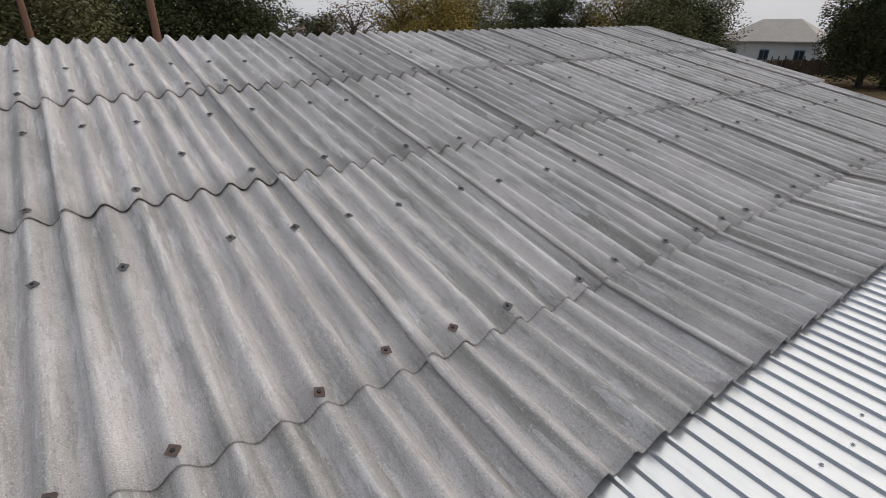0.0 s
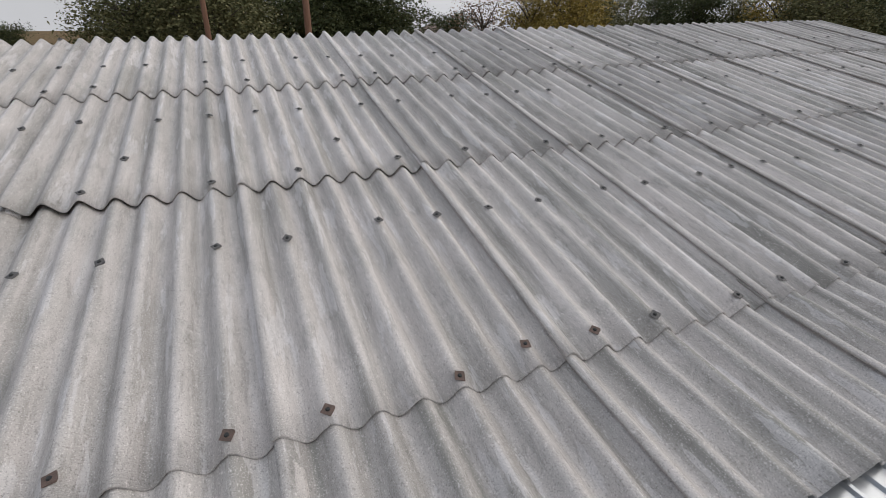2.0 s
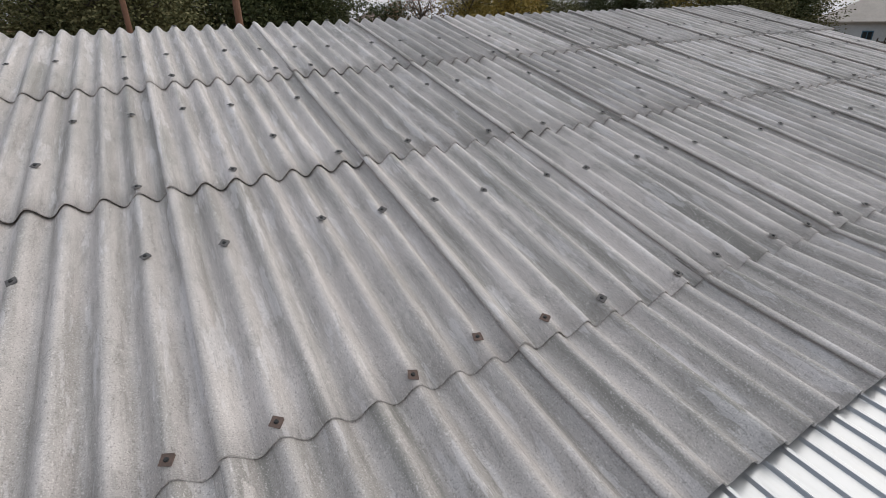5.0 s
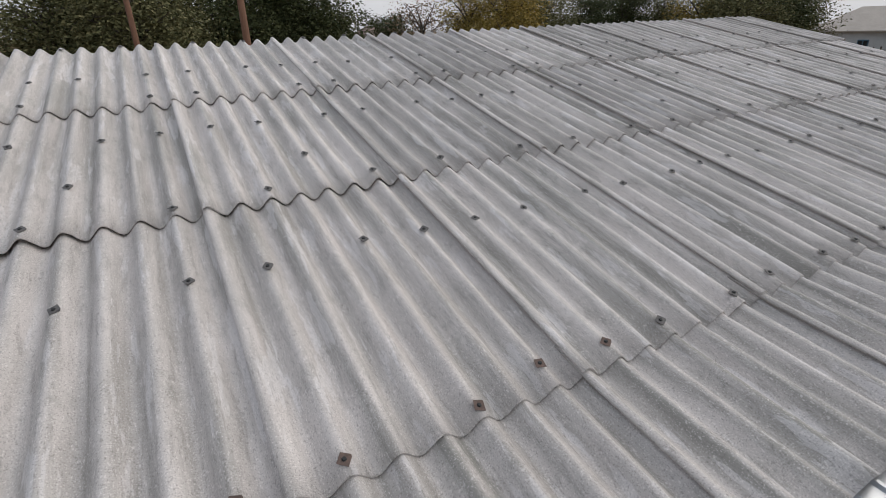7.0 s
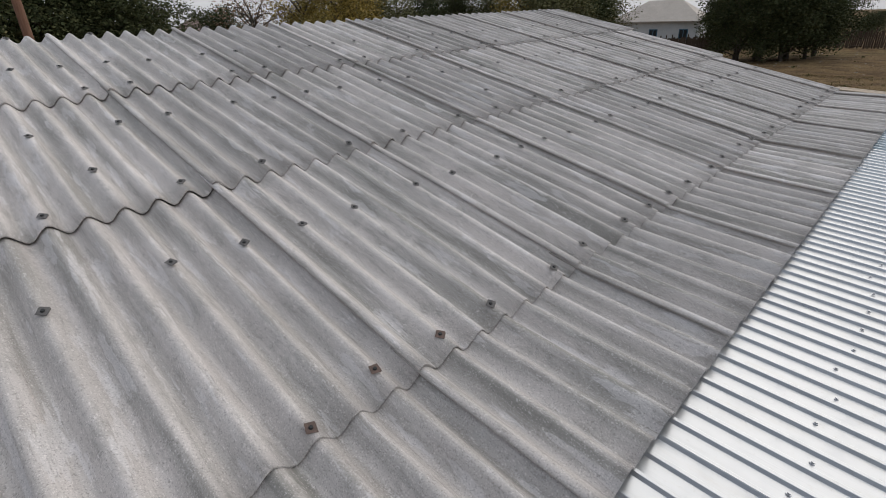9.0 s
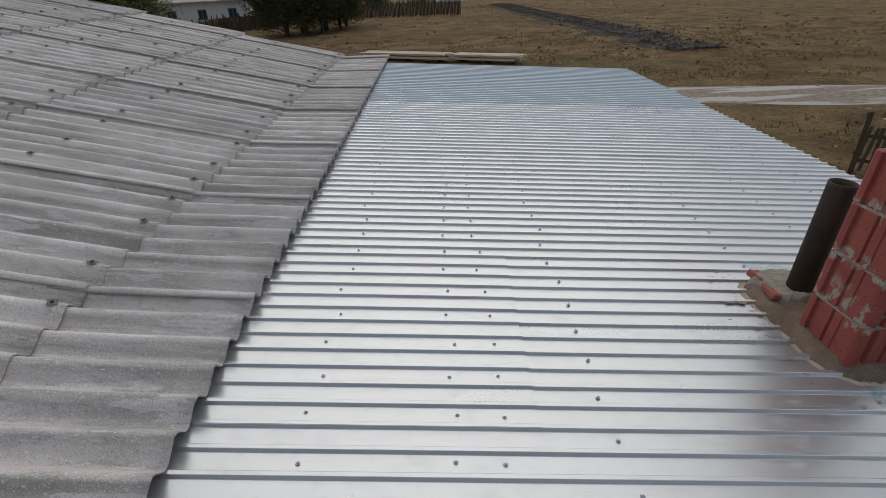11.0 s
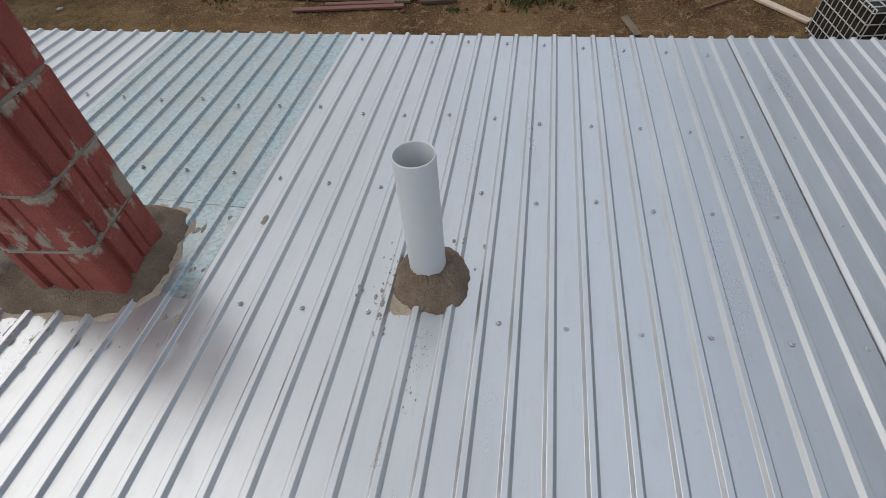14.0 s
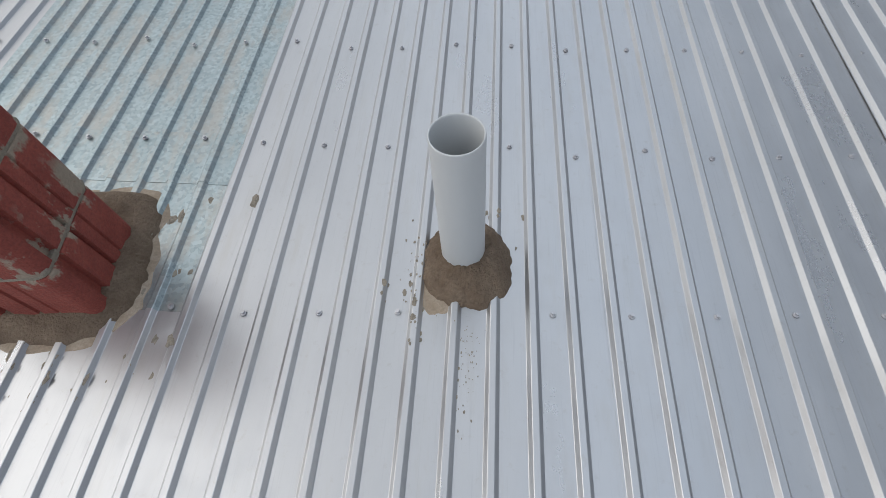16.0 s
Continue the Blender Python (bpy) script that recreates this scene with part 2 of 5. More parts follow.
WOOD_GREY = plain("weathered_grey_wood", (0.25, 0.205, 0.155), (0.41, 0.345, 0.27), 3, 45, 0.85, 0.0, 0.4, (14, 1, 14))
WOOD_PALE = plain("silvery_weathered_wood", (0.34, 0.31, 0.27), (0.54, 0.50, 0.45), 3, 45, 0.85, 0.0, 0.4, (14, 1, 14))
WOOD_DARK = plain("dark_old_wood", (0.065, 0.045, 0.032), (0.135, 0.095, 0.066), 3, 45, 0.9, 0.0, 0.4, (14, 1, 14))
WOOD_NEW = plain("pale_sawn_timber", (0.50, 0.395, 0.30), (0.66, 0.55, 0.43), 3, 45, 0.8, 0.0, 0.3, (14, 1, 14))
WOOD_RED = plain("reddish_board", (0.16, 0.075, 0.06), (0.24, 0.12, 0.09), 3, 45, 0.85, 0.0, 0.3, (14, 1, 14))
WHITE_SHEET = plain("dirty_white_plastic", (0.46, 0.405, 0.325), (0.66, 0.60, 0.51), 4, 40, 0.6)
BARK = plain("tree_bark", (0.06, 0.047, 0.037), (0.12, 0.10, 0.08), 5, 40, 0.95, 0.0, 0.6, (6, 6, 1))
POLE_BROWN = plain("brown_pole_wood", (0.15, 0.075, 0.045), (0.24, 0.125, 0.08), 4, 40, 0.85, 0.0, 0.3, (10, 10, 1))
PLASTER = plain("whitewashed_plaster", (0.62, 0.63, 0.63), (0.74, 0.74, 0.73), 1.2, 30, 0.9)
BLUE_PAINT = plain("blue_painted_wood", (0.07, 0.15, 0.22), (0.11, 0.21, 0.29), 4, 50, 0.6)
GLASS_DARK = plain("window_glass", (0.03, 0.035, 0.04), (0.06, 0.065, 0.07), 2, 10, 0.08)
FAR_SLATE = plain("far_slate_roof", (0.46, 0.40, 0.35), (0.56, 0.50, 0.44), 1.0, 12, 0.85)
FAR_RUST = plain("far_brown_roof", (0.20, 0.14, 0.12), (0.30, 0.22, 0.19), 1.0, 12, 0.85)


def puddled_track():
    n = Nodes("puddled_dirt_track")
    at = n.coords((1, 0.16, 1), world=True, shift=False)
    wet, grit = n.noise(at, 0.75, 4.0, 0.6), n.noise(n.coords((1, 1, 1), world=True, shift=False), 5.0, 5.0, 0.7)
    col = n.ramp(grit, (0.3, (0.10, 0.07, 0.048)), (0.7, (0.27, 0.215, 0.165)))
    pool = n.ramp(wet, (0.50, 0.0), (0.54, 1.0))
    col = n.mix(pool, col, (0.25, 0.23, 0.21))
    n.bump(grit, 0.3, 0.02)
    return n.done(col, n.mix(pool, (0.9, 0.9, 0.9), (0.5, 0.5, 0.5)), 0.0, 0.4)


ROAD_MAT = puddled_track()
GRAVEL = plain("dark_slag_gravel", (0.040, 0.035, 0.030), (0.10, 0.088, 0.076), 0.8, 7, 1.0, 0.0, 0.9, (1, 1, 1), 0.05, True, spec=0.05)
STONE = plain("grey_rubble", (0.22, 0.18, 0.14), (0.37, 0.32, 0.26), 6, 60, 0.9, 0.0, 0.6)
MANURE = plain("brown_manure_heap", (0.040, 0.021, 0.012), (0.235, 0.098, 0.036), 1.4, 16, 0.95, 0.0, 1.0, (1, 1, 1), 0.05, True)
RUBBLE_TAN = plain("tan_broken_rubble", (0.11, 0.078, 0.050), (0.24, 0.18, 0.12), 7, 60, 0.95, 0.0, 0.6)
STRAW = plain("straw_litter", (0.17, 0.108, 0.058), (0.27, 0.18, 0.10), 5, 60, 0.95)
BLACK_IRON = plain("black_iron", (0.024, 0.019, 0.016), (0.052, 0.038, 0.028), 6, 60, 0.6, 0.5)
WHITE_WIRE = plain("pale_wire", (0.55, 0.55, 0.55), (0.65, 0.65, 0.65), 6, 60, 0.5, 0.4)


def ground_material():
    n = Nodes("dry_grass_and_dirt")
    at = n.coords((1, 1, 1), world=True, shift=False)
    big, mid, small, fine = n.noise(at, 0.05, 5), n.noise(at, 0.5, 6, 0.68), n.noise(at, 5.0, 5, 0.7), n.noise(at, 28.0, 4, 0.7)
    col = n.ramp(big, (0.36, (0.155, 0.098, 0.046)), (0.50, (0.235, 0.158, 0.078)), (0.62, (0.155, 0.122, 0.050)))
    col = n.mix(n.ramp(mid, (0.42, 0.0), (0.62, 0.85)), col, (0.085, 0.052, 0.029))
    col = n.mix(n.ramp(mid, (0.30, 0.6), (0.42, 0.0)), col, (0.235, 0.155, 0.082))
    col = n.mix(n.ramp(small, (0.36, 0.8), (0.48, 0.0)), col, (0.05, 0.033, 0.019))
    col = n.mix(n.ramp(small, (0.53, 0.0), (0.68, 0.6)), col, (0.17, 0.118, 0.066))
    col = n.mix(n.ramp(fine, (0.55, 0.0), (0.68, 0.6)), col, (0.23, 0.165, 0.10))
    col = n.mix(n.ramp(fine, (0.34, 0.6), (0.45, 0.0)), col, (0.025, 0.018, 0.012))
    # the trodden yard is warmer and strewn with straw
    off = n.node("VectorMath")
    off.operation = "DISTANCE"
    n.put(off.inputs[0], at)
    off.inputs[1].default_value = (1.5, -13.0, 0.0)
    yard = n.ramp(n.node("MapRange", Value=off.outputs["Value"], From_Min=5.0, From_Max=10.0).outputs["Result"], (0.0, 1.0), (1.0, 0.0))
    soil = n.ramp(mid, (0.36, (0.235, 0.148, 0.076)), (0.50, (0.165, 0.096, 0.048)), (0.62, (0.085, 0.049, 0.026)))
    soil = n.mix(n.ramp(small, (0.54, 0.0), (0.66, 0.7)), soil, (0.33, 0.22, 0.115))
    soil = n.mix(n.ramp(fine, (0.36, 0.7), (0.46, 0.0)), soil, (0.05, 0.03, 0.017))
    soil = n.mix(n.ramp(fine, (0.55, 0.0), (0.66, 0.7)), soil, (0.34, 0.25, 0.15))
    col = n.mix(yard, col, soil)
    add = n.node("Math")
    add.operation = "ADD"
    n.put(add.inputs[0], small)
    n.put(add.inputs[1], fine)
    n.bump(add.outputs[0], 1.0, 0.06)
    return n.done(col, 1.0, 0.0, 0.08)


def leaf_material(name, c1, c2, c3):
    n = Nodes(name)
    isl = n.node("NewGeometry").outputs["Random Per Island"]
    col = n.ramp(isl, (0.0, c1), (0.55, c2), (1.0, c3))
    n.b.inputs["Subsurface Weight"].default_value = 0.0
    return n.done(col, 0.75, 0.0, 0.12)


GROUND = ground_material()
LEAF_GREEN = leaf_material("green_leaves", (0.032, 0.040, 0.018), (0.06, 0.07, 0.029), (0.10, 0.102, 0.046))
LEAF_OLIVE = leaf_material("olive_leaves", (0.07, 0.072, 0.033), (0.13, 0.127, 0.058), (0.21, 0.188, 0.095))
LEAF_YELLOW = leaf_material("yellowing_leaves", (0.12, 0.095, 0.03), (0.30, 0.22, 0.055), (0.46, 0.33, 0.10))
LEAF_BROWN = leaf_material("brown_autumn_leaves", (0.132, 0.078, 0.048), (0.228, 0.144, 0.090), (0.312, 0.228, 0.156))
GRASS = leaf_material("dry_grass_blades", (0.10, 0.085, 0.03), (0.20, 0.15, 0.07), (0.30, 0.24, 0.13))
WEED = leaf_material("green_weeds", (0.045, 0.055, 0.020), (0.08, 0.088, 0.034), (0.125, 0.118, 0.058))


# ---------------------------------------------------------------- building helpers
def empty(name, m=None, **tags):
    ob = new(name)
    if m is not None:
        ob.matrix_world = m
    return tagged(ob, **tags)


def mesh_of(name, verts, faces, material, smooth=False):
    me = bpy.data.meshes.new(name)
    me.from_pydata([tuple(v) for v in verts], [], faces)
    me.materials.append(material)
    if smooth:
        me.polygons.foreach_set("use_smooth", [True] * len(me.polygons))
    me.update()
    return me


def child(name, me, parent, m=None, label=""):
    ob = new(name, me)
    ob.parent = parent
    if m is not None:
        ob.matrix_basis = m
    return tagged(ob, label=label)


def thing(name, me, m=None, **tags):
    ob = new(name, me)
    if m is not None:
        ob.matrix_world = m
    return tagged(ob, **tags)


def bm_mesh(name, bm, material, smooth=False):
    me = bpy.data.meshes.new(name)
    bm.normal_update()
    bm.to_mesh(me)
    bm.free()
    me.materials.append(material)
    if smooth:
        me.polygons.foreach_set("use_smooth", [True] * len(me.polygons))
    return me


def shell(name, rows, thick, material, smooth=True):
    """A sheet with thickness over a grid of points (rows of Vectors), thickness downwards."""
    nr, nc = len(rows), len(rows[0])
    verts = [p for r in rows for p in r] + [Vector((p[0], p[1], p[2] - thick)) for r in rows for p in r]
    n = nr * nc
    faces = []
    for i in range(nr - 1):
        for j in range(nc - 1):
            a, b, c, d = i * nc + j, i * nc + j + 1, (i + 1) * nc + j + 1, (i + 1) * nc + j
            faces.append((a, b, c, d))
            faces.append((n + d, n + c, n + b, n + a))
    for j in range(nc - 1):
        faces.append((j + 1, j, n + j, n + j + 1))
        a = (nr - 1) * nc
        faces.append((a + j, a + j + 1, n + a + j + 1, n + a + j))
    for i in range(nr - 1):
        a, b = i * nc, (i + 1) * nc
        faces.append((a, b, n + b, n + a))
        a, b = a + nc - 1, b + nc - 1
        faces.append((b, a, n + a, n + b))
    me = mesh_of(name, verts, faces, material)
    if smooth:
        flags = [True] * (2 * (nr - 1) * (nc - 1)) + [False] * (len(faces) - 2 * (nr - 1) * (nc - 1))
        me.polygons.foreach_set("use_smooth", flags)
    return me


def box_bm(bm, size, m=None, bevel=0.0, wobble=0.0, seed=0):
    """A bevelled box of that size, centred, added to bm at the pose m."""
    made = bmesh.ops.create_cube(bm, size=1.0)["verts"]
    for v in made:
        v.co = Vector((v.co.x * size[0], v.co.y * size[1], v.co.z * size[2]))
    if wobble:
        r = random.Random(seed)
        for v in made:
            v.co += Vector([r.uniform(-wobble, wobble) for _ in range(3)])
    if bevel:
        edges = list({e for v in made for e in v.link_edges})
        made = bmesh.ops.bevel(bm, geom=edges, offset=bevel, segments=1, affect="EDGES")["verts"]
        made = list({v for v in made})
    if m is not None:
        bmesh.ops.transform(bm, matrix=m, verts=made)
    return made


def box_mesh(name, size, material, bevel=0.004, wobble=0.0, seed=0):
    bm = bmesh.new()
    box_bm(bm, size, None, bevel, wobble, seed)
    return bm_mesh(name, bm, material)


def lathe(name, outline, material, segs=24, noise_amp=0.0, noise_scale=8.0, smooth=True):
    """A turned body: outline is (radius, height) pairs."""
    verts, faces = [], []
    for r, z in outline:
        for k in range(segs):
            a = 2 * math.pi * k / segs
            p = Vector((r * math.cos(a), r * math.sin(a), z))
            if noise_amp:
                s = noise.noise(p * noise_scale) * noise_amp
                p += Vector((p.x, p.y, 0)).normalized() * s + Vector((0, 0, 0.6 * s * (r > 0.07)))
            verts.append(p)
    for i in range(len(outline) - 1):
        for k in range(segs):
            a, b = i * segs + k, i * segs + (k + 1) % segs
            faces.append((a, b, b + segs, a + segs))
    return mesh_of(name, verts, faces, material, smooth)


def on_roof(u, v, w):
    return ROOF @ Vector((u, v, w))

# ---------------------------------------------------------------- ground and distance
def ground_z(x, y):
    r = math.hypot(x, y)
    az = math.degrees(math.atan2(x, y))
    side = max(0.0, min(1.0, (az - 93) / 14)) if az > 0 else 0.0
    far = max(0.0, min(1.0, (r - 140) / 300))
    z = far * far * (3 - 2 * far) * (1.0 + 1.5 * side) * (r > 140)
    if r > 14:
        z += 0.10 * noise.noise(Vector((x * 0.06, y * 0.06, 0.3))) * min(1, (r - 14) / 20)
    if r > 140:
        z += 1.1 * noise.noise(Vector((x * 0.008, y * 0.008, 1.3))) * min(1, (r - 140) / 200)
    return z


def build_ground():
    radii = [0.0]
    r = 1.5
    while r < 3000:
        radii.append(r)
        r *= 1.07 if r > 20 else 1.12
    segs = 160
    verts, faces = [Vector((0, 0, 0))], []
    for r in radii[1:]:
        for k in range(segs):
            a = 2 * math.pi * k / segs
            x, y = r * math.cos(a), r * math.sin(a)
            verts.append(Vector((x, y, ground_z(x, y))))
    for k in range(segs):
        faces.append((0, 1 + k, 1 + (k + 1) % segs))
    for i in range(len(radii) - 2):
        for k in range(segs):
            a, b = 1 + i * segs + k, 1 + i * segs + (k + 1) % segs
            faces.append((a, a + segs, b + segs, b))
    thing("ground", mesh_of("ground", verts, faces, GROUND, True), None, label="dry brown grass and bare dirt", category="ground", kind="structure")


def ribbon(name, path, half, lift, material, seed, rag, **tags):
    """A strip of uneven width laid on the ground along a path."""
    r = random.Random(seed)
    verts, faces = [], []
    pts = []
    for (x0, y0), (x1, y1) in zip(path, path[1:]):
        n = max(2, int(math.hypot(x1 - x0, y1 - y0) / 0.8))
        pts += [Vector((x0 + (x1 - x0) * k / n, y0 + (y1 - y0) * k / n, 0)) for k in range(n)]
    cols = 7
    for i, p in enumerate(pts):
        d = (pts[min(i + 1, len(pts) - 1)] - pts[max(i - 1, 0)]).normalized()
        s = Vector((-d.y, d.x, 0))
        wl_, wr_ = half * (1 + rag * noise.noise(p * 0.35)), half * (1 + rag * noise.noise(p * 0.35 + Vector((9, 0, 0))))
        for k in range(cols):
            f = -1 + 2 * k / (cols - 1)
            q = p + s * f * (wl_ if f < 0 else wr_)
            edge = 1 - abs(f) ** 3
            verts.append(Vector((q.x, q.y, ground_z(q.x, q.y) - 0.03 + edge * (lift + 0.03) + 0.6 * lift * edge * r.uniform(-0.3, 0.3))))
    for i in range(len(pts) - 1):
        for k in range(cols - 1):
            a = i * cols + k
            faces.append((a, a + 1, a + cols + 1, a + cols))
    thing(name, mesh_of(name, verts, faces, material, True), None, kind="structure", **tags)


build_ground()
ribbon("road", [(22.5, 30), (21.2, 4), (20.2, -8), (18.6, -15), (16.2, -24), (12.5, -40), (6, -70)], 2.1, 0.03, ROAD_MAT, 3, 0.3, label="pale puddled dirt track across the field", category="road")
ribbon("gravel_bank", [(101, -11.6), (76, -13), (62, -14), (52, -15), (42, -15.6), (35, -16), (30.5, -16.3)], 2.2, 0.14, GRAVEL, 5, 0.9, label="dark slag gravel strip on the field", category="gravel")


def slag_lumps(path, seed):
    """Loose lumps heaped along the strip, thinning out to its sides."""
    r = random.Random(seed)
    v, f = [], []
    for (x0, y0), (x1, y1) in zip(path, path[1:]):
        length = math.hypot(x1 - x0, y1 - y0)
        for _ in range(int(length * 60)):
            k = r.random()
            o = r.gauss(0, 2.7) * (1 + 0.7 * noise.noise(Vector((x0 + k * 9, y0, 3))))
            x = x0 + (x1 - x0) * k - (y1 - y0) / length * o
            y = y0 + (y1 - y0) * k + (x1 - x0) / length * o
            s = r.uniform(0.05, 0.20) * r.uniform(0.5, 1.0)
            b = len(v)
            a = r.uniform(0, 6.28)
            z = ground_z(x, y) + (0.16 if abs(o) < 1.6 else 0.0)
            for c in range(5):
                q = s * r.uniform(0.7, 1.3)
                v.append(Vector((x + q * math.cos(a + c * 1.257), y + q * math.sin(a + c * 1.257), z - 0.04)))
            v.append(Vector((x + s * r.uniform(-0.3, 0.3), y + s * r.uniform(-0.3, 0.3), z + s * r.uniform(0.2, 0.7))))
            f += [(b + c, b + (c + 1) % 5, b + 5) for c in range(5)]
    thing("slag_lumps", mesh_of("slag_lumps", v, f, GRAVEL), None, label="loose dark grey slag lumps along the strip", category="gravel", kind="stuff")


slag_lumps([(101, -11.6), (76, -13), (62, -14), (52, -15), (42, -15.6), (35, -16), (30.5, -16.3)], 71)


# ---------------------------------------------------------------- slate roof
def slate_lift(u, v):
    """The lowest course rides up on the metal roof's edge."""
    k = max(0.0, min(1.0, -v / -EAVE)) if v < 0 else 0.0
    return k * (metal_w(u, EAVE) + 0.036)


def slate_sheet_mesh(u0, u1, v0, v1, seed, propped=0.0, material=SLATE):
    r = random.Random(seed)
    n_u = max(8, int((u1 - u0) / PITCH * 12))
    n_v = 9
    tilt, skew = r.uniform(-0.002, 0.002), r.uniform(-0.006, 0.006)
    sag = r.uniform(-0.004, 0.004)
    rows = []
    for i in range(n_v + 1):
        fv = i / n_v
        v = v0 + (v1 - v0) * fv
        row = []
        for j in range(n_u + 1):
            fu = j / n_u
            u = u0 + (u1 - u0) * fu
            amp = 0.0295 + 0.002 * noise.noise(Vector((u * 1.3, v * 0.8, seed)))
            w = amp * math.cos(2 * math.pi * (u - CREST) / PITCH)
            w += 0.016 * (1 - fv) + 0.005 * (1 - fu) + 0.020 * max(0.0, 1 - (u - u0) / 0.045) + tilt * fv + sag * math.sin(math.pi * fv)
            w += propped * (1 - fv) * max(0.0, 1 - 1.5 * fu) + slate_lift(u, v) + 0.003 * noise.noise(Vector((u * 3, v * 3, seed + 0.5)))
            ragged = (0.006 * noise.noise(Vector((u * 9, seed, 2.0))) + 0.003 * noise.noise(Vector((u * 60, seed, 4.0)))) if i == 0 else 0.0
            row.append(Vector((u + skew * fv, v + ragged + 0.010 * (seed % 5 - 2) / 2 * (1 - fv), w)))
        rows.append(row)
    return shell("slate_sheet", rows, 0.007, material)


slate_roof = empty("slate_roof", ROOF, label="weathered grey corrugated slate roof over the house", category="roof", kind="structure")
nail_bm = bmesh.new()
box_bm(nail_bm, (0.034, 0.034, 0.0025), pose(0, 0, 0.002, 0, 0, 45), 0.0, 0.003, 4)
bmesh.ops.create_cone(nail_bm, cap_ends=True, segments=8, radius1=0.0085, radius2=0.006, depth=0.006, matrix=pose(0, 0, 0.006))
NAIL = bm_mesh("roofing_nail", nail_bm, TIN)
NAIL.materials.append(RUBBER)
for face in NAIL.polygons:
    if len(face.vertices) == 8 or max((NAIL.vertices[i].co - Vector((0, 0, 0.006))).length for i in face.vertices) < 0.012:
        face.material_index = 1
NAIL_RUST = NAIL.copy()
NAIL_RUST.materials[0] = RUST


def nail(u, v, r, rusty=False):
    k = round((u - CREST) / PITCH)
    u = CREST + PITCH * k
    fv = ((v if v > 0 else v - EAVE) % COURSE) / 1.7
    w = 0.0278 + slate_lift(u, v) + 0.016 * (1 - fv) + 0.0075
    if -WIDTH < u < 0 and v > 0 and v < 2 * COURSE:
        w += 0.03 * (1 - fv) * max(0.0, 1 - 1.5 * (u + WIDTH) / 1.125)
    child("roofing_nail", NAIL_RUST if rusty else NAIL, slate_roof, pose(u + r.uniform(-0.006, 0.006), v, w, r.uniform(-9, 9), r.uniform(-9, 9), r.uniform(-30, 30)), "rusty nail" if rusty else "")


def build_slate():
    r = random.Random(8)
    lines = [EAVE, 0.0, COURSE, 2 * COURSE]
    tops = [0.16, COURSE + 0.15, 2 * COURSE + 0.15, RIDGE]
    for j in range(4):
        for i in range(-2, 9):
            u0, u1 = WIDTH * i + 0.014, WIDTH * (i + 1) + 0.09
            u0, u1 = max(u0, SLATE_LEFT), min(u1, SLATE_RIGHT + 0.12 * j)
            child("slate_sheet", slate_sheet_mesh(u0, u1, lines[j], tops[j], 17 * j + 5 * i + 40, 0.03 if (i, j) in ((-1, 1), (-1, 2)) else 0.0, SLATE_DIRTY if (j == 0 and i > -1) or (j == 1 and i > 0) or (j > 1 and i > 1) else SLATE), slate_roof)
    # nails on the crests: along the lower edges, in mid-sheet and along the ridge
    for i in range(-2, 9):
        three = (1, 4, 6) if i % 2 == 0 else (1, 3, 6)
        for v, crests in ((0.07, three), (1.05, three), (1.68, (2, 6)), (2.63, (1, 4, 6) if i % 2 else (1, 3, 6)), (3.28, (1, 6)), (3.80, three), (4.70, (2, 5))):
            for k in crests:
                u = CREST + PITCH * (7 * i + k)
                if SLATE_LEFT + 0.1 < u < SLATE_RIGHT - 0.1:
                    nail(u, v + r.uniform(-0.03, 0.03), r, rusty=(v < 0.1 and -1 < u < 1.3))
        if i in (-1, 0, 3, 6):
            nail(CREST + PITCH * (7 * i + 4 - (i == -1)), 2.04, r)
    # far slope, on the other side of the ridge
    back_rows = []
    for i in range(5):
        d = 5.6 * i / 4
        back_rows.append([Vector((SLATE_LEFT + (SLATE_RIGHT + 0.4 - SLATE_LEFT) * j / 700, RIDGE - 0.02 + d * math.cos(radians(27)), -0.012 - d * math.sin(radians(27)) + 0.02 * math.cos(2 * math.pi * (SLATE_LEFT + (SLATE_RIGHT + 0.4 - SLATE_LEFT) * j / 700 - CREST) / PITCH))) for j in range(701)])
    child("back_slope", shell("back_slope", back_rows, 0.007, SLATE), slate_roof)


# ---------------------------------------------------------------- sheet-metal roof
def rib(k):
    """Start of the k-th rib; the sheets were not laid quite evenly."""
    return 0.722 + 0.0985 * k if k < 0 else 0.722 + 0.0955 * min(k, 9) + 0.0937 * max(0, k - 9)


def metal_profile(u0, u1):
    pts = []
    for k in range(-40, 92):
        r0 = rib(k)
        for du, h in ((0.0, 0.0), (0.0012, 0.0006), (0.0090, 0.0112), (0.0106, 0.0120), (0.0238, 0.0120), (0.0254, 0.0112), (0.0332, 0.0006), (0.0344, 0.0)):
            if u0 < r0 + du < u1:
                pts.append((r0 + du, h))
    if not pts or pts[0][0] > u0 + 0.02:
        pts.insert(0, (u0 + 0.012, 0.0))
    return [(u0, 0.0)] + pts + [(u1, 0.0)]


metal_roof = empty("metal_roof", ROOF, label="ribbed galvanised sheet-metal roof below the slate", category="roof", kind="structure")


